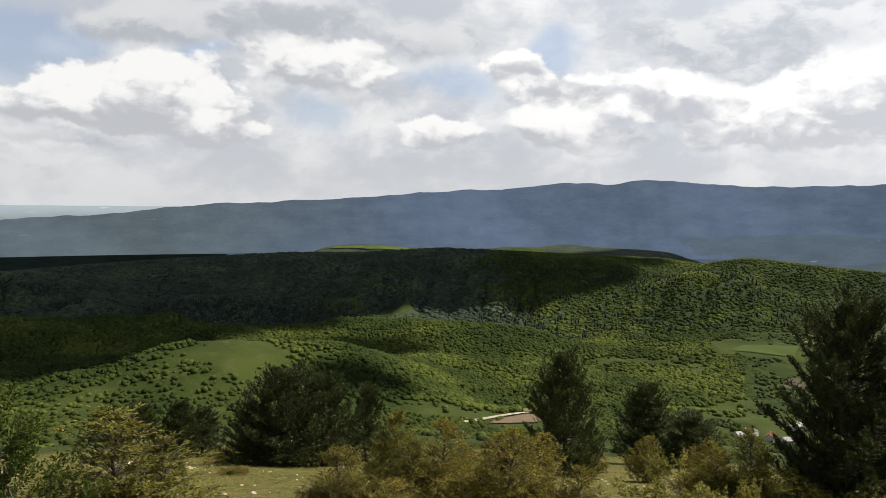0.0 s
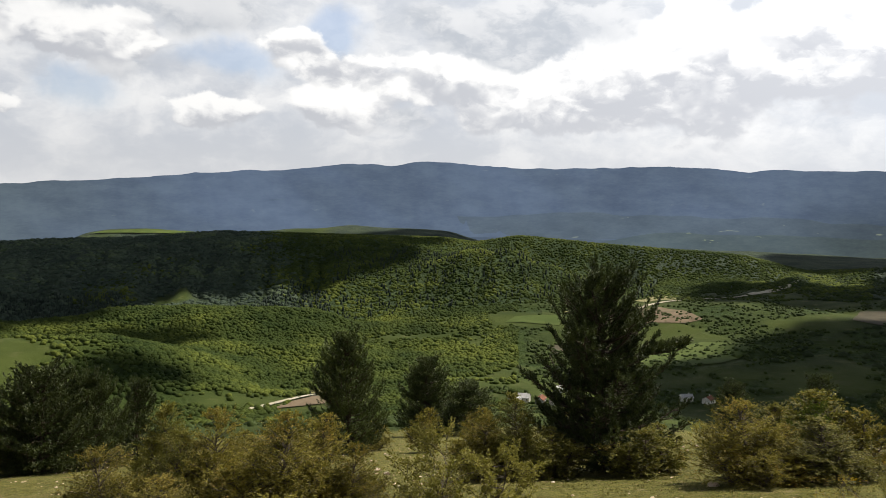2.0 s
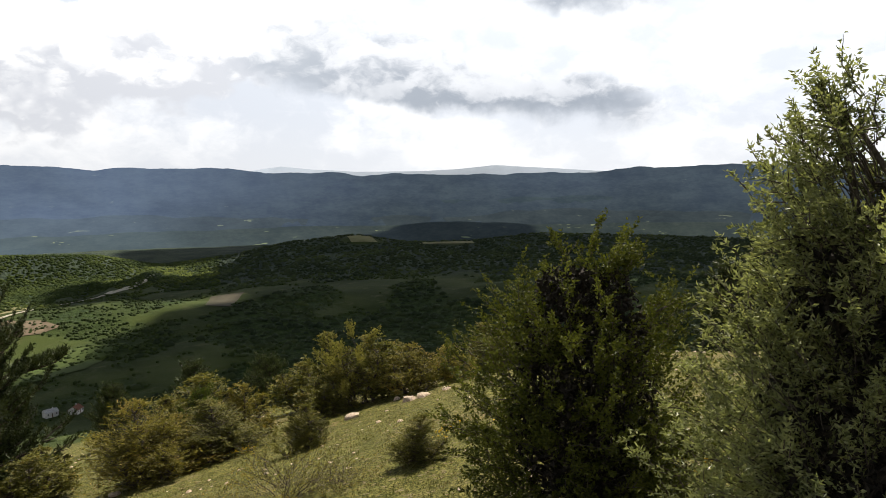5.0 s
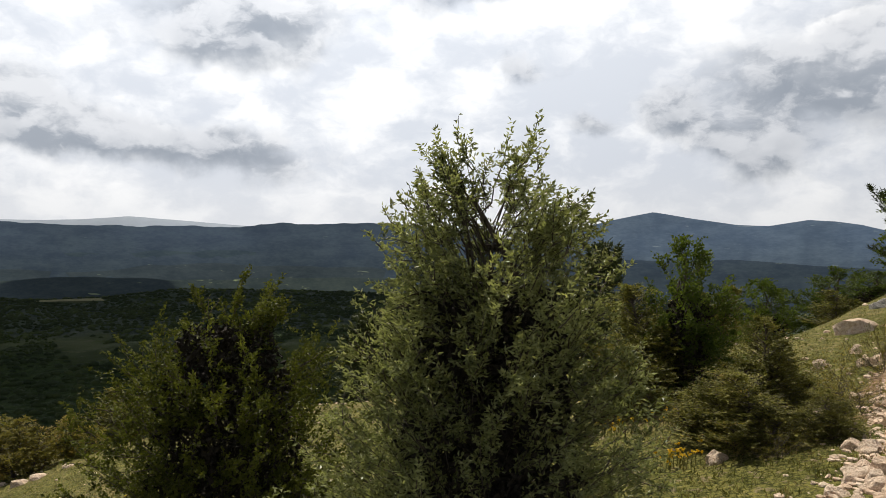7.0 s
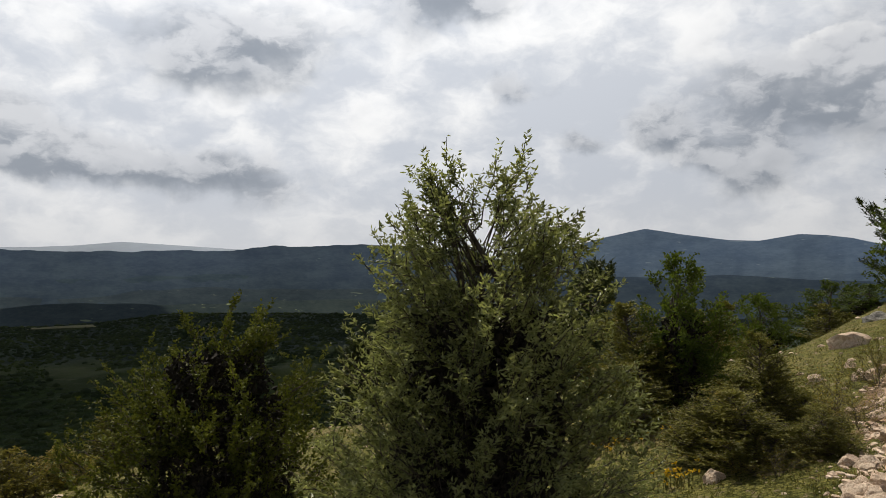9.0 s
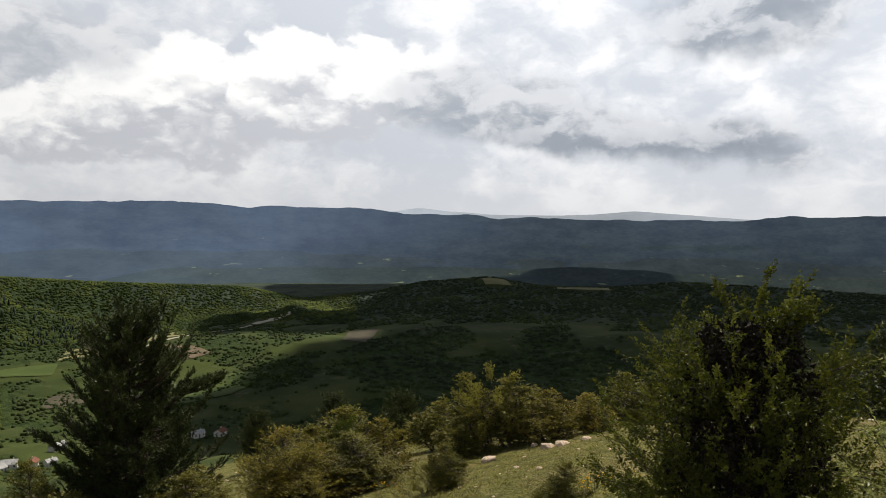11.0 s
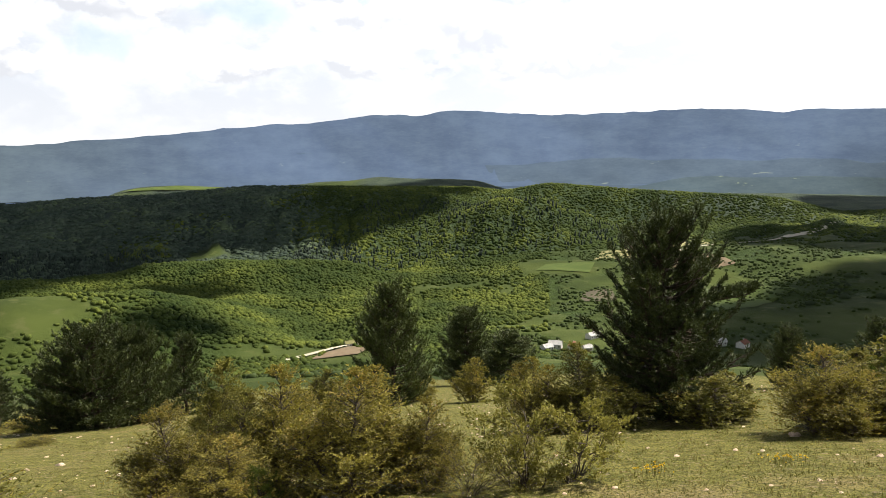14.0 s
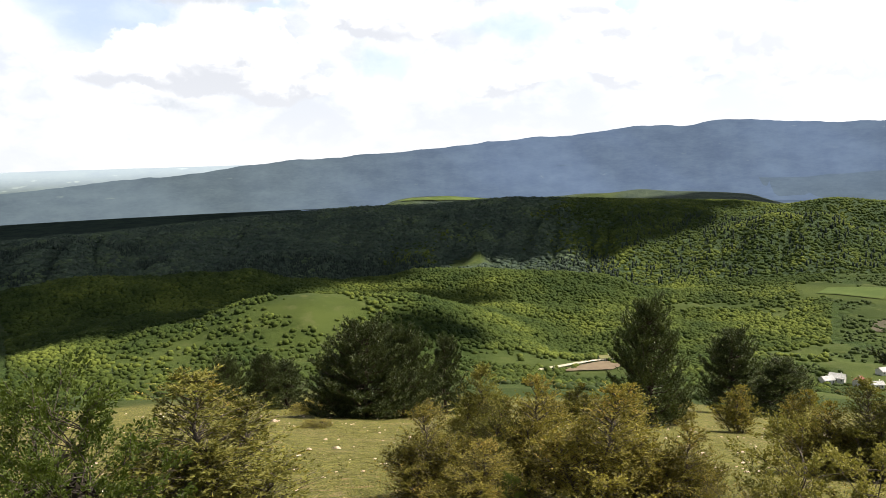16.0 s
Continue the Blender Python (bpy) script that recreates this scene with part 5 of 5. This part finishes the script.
SPIKY = [(-0.97, 15.3, -2.66, 1.25), (-0.45, 11.3, -2.0, 1.1), (-3.65, 8.5, -0.84, 2.0), (6.3, 14.94, -2.9, 1.35), (7.24, 15.03, -3.7, 1.3), (8.81, 14.09, -3.5, 1.5), (9.6, 14.6, -3.7, 1.2), (10.67, 12.42, -2.7, 1.5), (11.92, 12.6, -2.45, 1.9),
                  (10.76, 10.99, -2.6, 1.7), (14.58, 10.98, -1.95, 1.4), (14.29, 9.61, -1.8, 1.7), (13.4, 10.2, -2.5, 1.2), (9.9, 8.13, -2.05, 0.75), (7.38, 4.59, -1.05, 0.62), (9.28, -1.84, 1.0, 1.3), (8.5, -1.5, 0.4, 1.1), (9.6, -2.6, 0.9, 1.1), (7.08, -2.5, 0.86, 0.8),
                  (6.25, -1.95, 0.5, 0.95), (6.7, -1.9, 0.45, 0.9), (5.95, -2.5, 0.42, 0.5), (14.0, -10.2, 2.4, 1.5), (13.4, -10.6, 2.9, 1.4), (12.9, -11.0, 3.0, 1.5), (12.3, -11.6, 3.0, 1.5), (11.4, 21.6, -5.1, 1.2), (2.3, 31.2, -8.0, 1.4), (17.6, 8.2, -2.0, 1.6), (16.3, 13.2, -3.2, 1.7), (20.0, -9.6, 0.3, 1.6), (26.0, -9.0, 0.0, 2.2)]
place_all(spiky, near_of(SPIKY), (1.6, 0.92))
spiky_far = juniper("juniper_shrub", "dark juniper shrub farther down the slope", rng, 1.6, 1.25, JUNIPER, 5, 500, (0.050, 0.026, 6), 4)
place_all(spiky_far, far_of(SPIKY), (1.6, 0.95))
low = shrub("low_shrub", "low tangled brown shrub with few leaves", "shrub", rng, 0.8, (0.66, 0.74, 0.7, 0.55, 0.3), JUNIPER_RUST, (0.030, 0.013), 2600, 45, 9, lumps=0.45, width=0.022, twig_share=0.8)
place_all(low, [(6.32, 5.68, -1.25, 1.25), (6.9, 5.3, -1.5, 1.0), (5.9, 6.2, -1.7, 0.8), (7.35, -3.3, 0.55, 0.8), (6.6, -3.1, 0.45, 0.7), (5.7, -2.0, 0.2, 0.6), (8.2, -4.2, 0.75, 0.6), (2.2, 9.3, -2.3, 1.2), (11.2, 9.2, -2.9, 0.9), (2.9, 9.6, -2.2, 1.2)], (0.8, 1.4))
thorn = shrub("thorn_bush", "sparse thorny bush with a few yellowish leaves", "bush", rng, 1.3, (0.25, 0.45, 0.58, 0.62, 0.55, 0.3), THORN, (0.042, 0.029), 3600, 30, 9, lumps=0.38, width=0.024, wild=0.9, twig_share=0.6)
place_all(thorn, [(3.04, 9.48, -1.62, 1.3), (3.6, 9.24, -1.8, 1.15), (9.7, 8.4, -2.4, 0.6), (13.9, 9.8, -1.6, 1.3)], (1.3, 1.2))
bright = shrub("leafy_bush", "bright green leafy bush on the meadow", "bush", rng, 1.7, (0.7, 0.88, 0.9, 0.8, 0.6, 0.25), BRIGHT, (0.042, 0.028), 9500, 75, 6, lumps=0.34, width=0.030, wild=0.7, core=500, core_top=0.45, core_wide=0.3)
place_all(bright, [(-3.9, 6.3, -0.12, 1.7), (-4.6, 7.0, -0.5, 1.4), (11.4, 12.0, -2.6, 1.1), (-0.3, 9.9, -2.5, 0.5)], (1.7, 1.75))

# bare bleached twigs
dead = new("dead_branches")
lines = []
for k in range(26):
    a = rng.uniform(0, 6.28)
    q = np.array([math.cos(a) * rng.uniform(0.2, 0.8), math.sin(a) * rng.uniform(0.2, 0.8), rng.uniform(0.05, 0.55)])
    lines.append((bend(rng, q * 0.1, q, 6, 0.06), np.linspace(0.014, 0.003, 6)))
v, f = tubes(lines, 4)
part("branches", mesh_of("branches", v, f), DEADWOOD, dead)
tagged(dead, "heap of bleached dead branches on the grass", "branches")
dead.matrix_basis = stand(13.9, -9.0)

# ---------------------------------------------------------------- stones
rng = np.random.default_rng(33)
ROCKS = [rock_mesh(rng, fl) for fl in (0.62, 0.74, 0.82, 0.50, 0.80, 0.42)]
for k, me in enumerate(ROCKS):
    me.materials.append(GREYSTONE if k == 4 else LIMESTONE)


def rock(x, y, size, kind=0, label="pale weathered limestone rock in the grass", turn=None, group="limestone rocks"):
    ob = new("rock", ROCKS[kind])
    tilt = Matrix.Rotation(rng.normal() * 0.2, 4, "X")
    ob.matrix_basis = stand(x, y, rng.uniform(0, 6.28) if turn is None else turn, (1, 1, 1), size * 0.06) @ tilt @ Matrix.Scale(size / 2, 4)
    return tagged(ob, label, "rock", group)


# larger rocks: x, y, width, shape
for x, y, s, k in ((5.9, -1.65, 0.30, 2), (6.25, -2.65, 0.34, 4), (4.75, -2.95, 0.30, 2), (4.55, -2.75, 0.26, 0), (6.5, -4.4, 0.45, 2), (6.35, -4.65, 0.36, 0), (8.1, -4.9, 0.5, 0), (8.9, -4.7, 0.45, 3), (11.8, -5.75, 0.85, 3), (9.8, -4.75, 0.34, 0), (9.2, -4.05, 0.42, 1),
                   (13.7, -8.1, 0.7, 4), (13.8, -9.4, 0.75, 0), (14.4, -7.7, 0.6, 4), (10.3, -7.5, 0.45, 3), (7.4, -5.2, 0.4, 0), (9.4, -5.3, 0.45, 3), (13.3, 7.7, 0.60, 5), (13.05, 8.0, 0.42, 3), (13.6, 7.35, 0.4, 5), (13.6, 8.6, 0.35, 1), (12.4, 8.9, 0.4, 3), (11.1, 10.4, 0.36, 1), (8.8, 11.5, 0.28, 3), (6.6, 2.9, 0.36, 1), (7.0, 2.0, 0.42, 4),
                   (-4.45, 12.9, 0.30, 1), (-4.5, 17.7, 0.34, 1), (-9.0, 26.6, 0.4, 0), (-11.0, 26.5, 0.7, 3), (-9.9, 25.6, 0.5, 0), (-5.0, 17.1, 0.2, 2), (1.6, 10.35, 0.5, 4), (0.6, 10.0, 0.32, 4), (3.4, 21.1, 0.28, 0), (4.4, 20.9, 0.3, 3), (10.6, 20.9, 0.45, 3), (10.6, 27.8, 0.6, 3), (4.2, 18.5, 0.35, 0)):
    rock(x, y, s, k, "grey lichened limestone boulder" if k == 4 else "pale weathered limestone rock in the grass")
# the washed-out strip of broken stone, and heaps of blocks beside it
STRIP = np.array([(4.3, -2.0), (4.9, -2.3), (5.6, -2.75), (6.3, -3.2), (6.9, -3.6), (7.9, -4.2), (8.8, -4.9), (9.6, -5.9), (10.4, -6.6)])


def along_strip(u, spread):
    s = np.linspace(0, 1, len(STRIP))
    return np.interp(u, s, STRIP[:, 0]) + rng.normal() * spread, np.interp(u, s, STRIP[:, 1]) + rng.normal() * spread


for k in range(130):
    u = rng.uniform(0, 1) ** 1.5
    x, y = along_strip(u, 0.13 + 0.05 * rng.integers(3))
    rock(x, y, 0.07 + 0.30 * rng.uniform() ** 2.6, int(rng.integers(4)), "broken pale limestone piece on bare soil", group="broken stones")
for hx, hy, count, spread, size in ((4.6, -2.85, 18, 0.20, 0.20), (5.9, -3.9, 24, 0.28, 0.21), (6.4, -4.15, 14, 0.22, 0.17), (5.3, -3.5, 7, 0.2, 0.15), (7.4, -5.0, 9, 0.35, 0.2), (8.8, -4.85, 9, 0.3, 0.24), (9.3, -5.6, 9, 0.35, 0.2), (10.4, -7.2, 8, 0.5, 0.24), (11.5, -5.9, 6, 0.5, 0.18), (6.2, -4.6, 8, 0.3, 0.17)):
    for k in range(count):
        rock(hx + rng.normal() * spread, hy + rng.normal() * spread, size * rng.uniform(0.4, 1.6), int(rng.integers(3)), "pinkish cream limestone block in a loose heap", group="broken stones")


def pebbles(name, label, x, y, size):
    k = len(x)
    bv, bf = BALL1
    s = size * (0.35 + 1.6 * rng.uniform(0, 1, k) ** 3)
    rough = 1 + 0.5 * (rng.uniform(0, 1, (k, len(bv), 1)) - 0.5)
    V = bv[None] * rough * s[:, None, None] * np.array([1, 0.8, 0.5])
    a = rng.uniform(0, 6.28, k)[:, None]
    V = np.stack((V[..., 0] * np.cos(a) - V[..., 1] * np.sin(a), V[..., 0] * np.sin(a) + V[..., 1] * np.cos(a), V[..., 2]), 2)
    V += np.stack((x, y, ground(x, y) + s * 0.1), 1)[:, None]
    F = (bf[None] + (np.arange(k) * len(bv))[:, None, None]).reshape(-1, 3)
    tagged(part(name, mesh_of(name, V.reshape(-1, 3), F, False), LIMESTONE), label, "stones", kind="stuff")


x, y, az, r = scatter(rng, 7000, -132, 34, 4, 34)
keep = (fbm(x * 0.45, y * 0.45, 97) + 0.25 * (rng.uniform(0, 1, len(x)) - 0.5) > 0.51)
pebbles("scattered_stones", "small pale stones strewn over the meadow", x[keep], y[keep], 0.036)
u = rng.uniform(0, 1, 1500) ** 1.3
at = np.linspace(0, 1, len(STRIP))
x, y = np.interp(u, at, STRIP[:, 0]) + rng.normal(size=1500) * 0.17, np.interp(u, at, STRIP[:, 1]) + rng.normal(size=1500) * 0.17
pebbles("rubble", "pale limestone rubble on reddish soil", x, y, 0.026)

# ---------------------------------------------------------------- grass and flowers
x, y, az, r = scatter(rng, 40000, -132, 36, 3.2, 26, 1.4)
keep = (stony(x, y) < 0.35) & (fbm(x * 0.5, y * 0.5, 15) > 0.36)
x, y, r = x[keep], y[keep], r[keep]
base = np.stack((x, y, ground(x, y) - 0.01), 1)
k = 4
base = np.repeat(base, k, 0) + np.concatenate((rng.normal(size=(len(x) * k, 2)) * 0.035, np.zeros((len(x) * k, 1))), 1)
v, f = leaves(rng, base, np.array([0, 0, 1.0]) + rng.normal(size=base.shape) * 0.6, 0.048, 0.010)
tagged(part("grass", mesh_of("grass", v, f, False), GRASS), "short dry meadow grass", "grass", kind="stuff")


def flower_mesh():
    """One flower: a bent stem and five petals."""
    v, f = tubes([(np.array([[0, 0, -0.02], [0.008, 0, 0.05], [0, 0.004, 0.10]]), np.array([0.003, 0.0025, 0.002]))], 3)
    faces = [tuple(int(i) for i in q) for q in f]
    c = np.tile([[0, 0.004, 0.10]], (6, 1))
    v2, f2 = leaves(rng, c, rng.normal(size=c.shape) * np.array([1, 1, 0.4]) + np.array([0, 0, 0.3]), 0.022, 0.017)
    me = bpy.data.meshes.new("flower")
    me.from_pydata([tuple(p) for p in np.concatenate((v, v2))], [], faces + [tuple(int(i) + len(v) for i in q) for q in f2])
    me.materials.append(GRASS)
    me.materials.append(FLOWER)
    for p in me.polygons:
        p.material_index = int(p.index >= len(faces))
    return me


FLOWERS = [flower_mesh() for k in range(4)]


def flower_patch(x, y, count, spread):
    root = new("flower_patch")
    for k in range(count):
        px, py = rng.normal() * spread, rng.normal() * spread
        ob = part("flower", FLOWERS[k % 4], FLOWER, root)
        ob.matrix_basis = Matrix.Translation((px, py, gz(x + px, y + py) - gz(x, y))) @ Matrix.Rotation(rng.uniform(0, 6.28), 4, "Z") @ Matrix.Scale(rng.uniform(0.6, 1.4), 4)
    root.location = (x, y, gz(x, y))
    tagged(root, "patch of yellow wildflowers in the grass", "flowers", "wildflowers")


for spot in ((10.6, 10.3, 30, 0.14), (6.5, 8.9, 26, 0.16), (8.7, 4.8, 26, 0.15), (4.6, 9.0, 22, 0.15), (10.8, 10.6, 22, 0.12), (8.5, 4.6, 16, 0.2), (6.4, 1.3, 20, 0.12), (6.1, 0.4, 18, 0.1), (7.5, -1.2, 30, 0.12), (6.0, -1.35, 30, 0.12), (7.5, -1.9, 24, 0.15), (12.5, -9.1, 46, 0.4), (12.0, -8.4, 26, 0.3)):
    flower_patch(*spot)
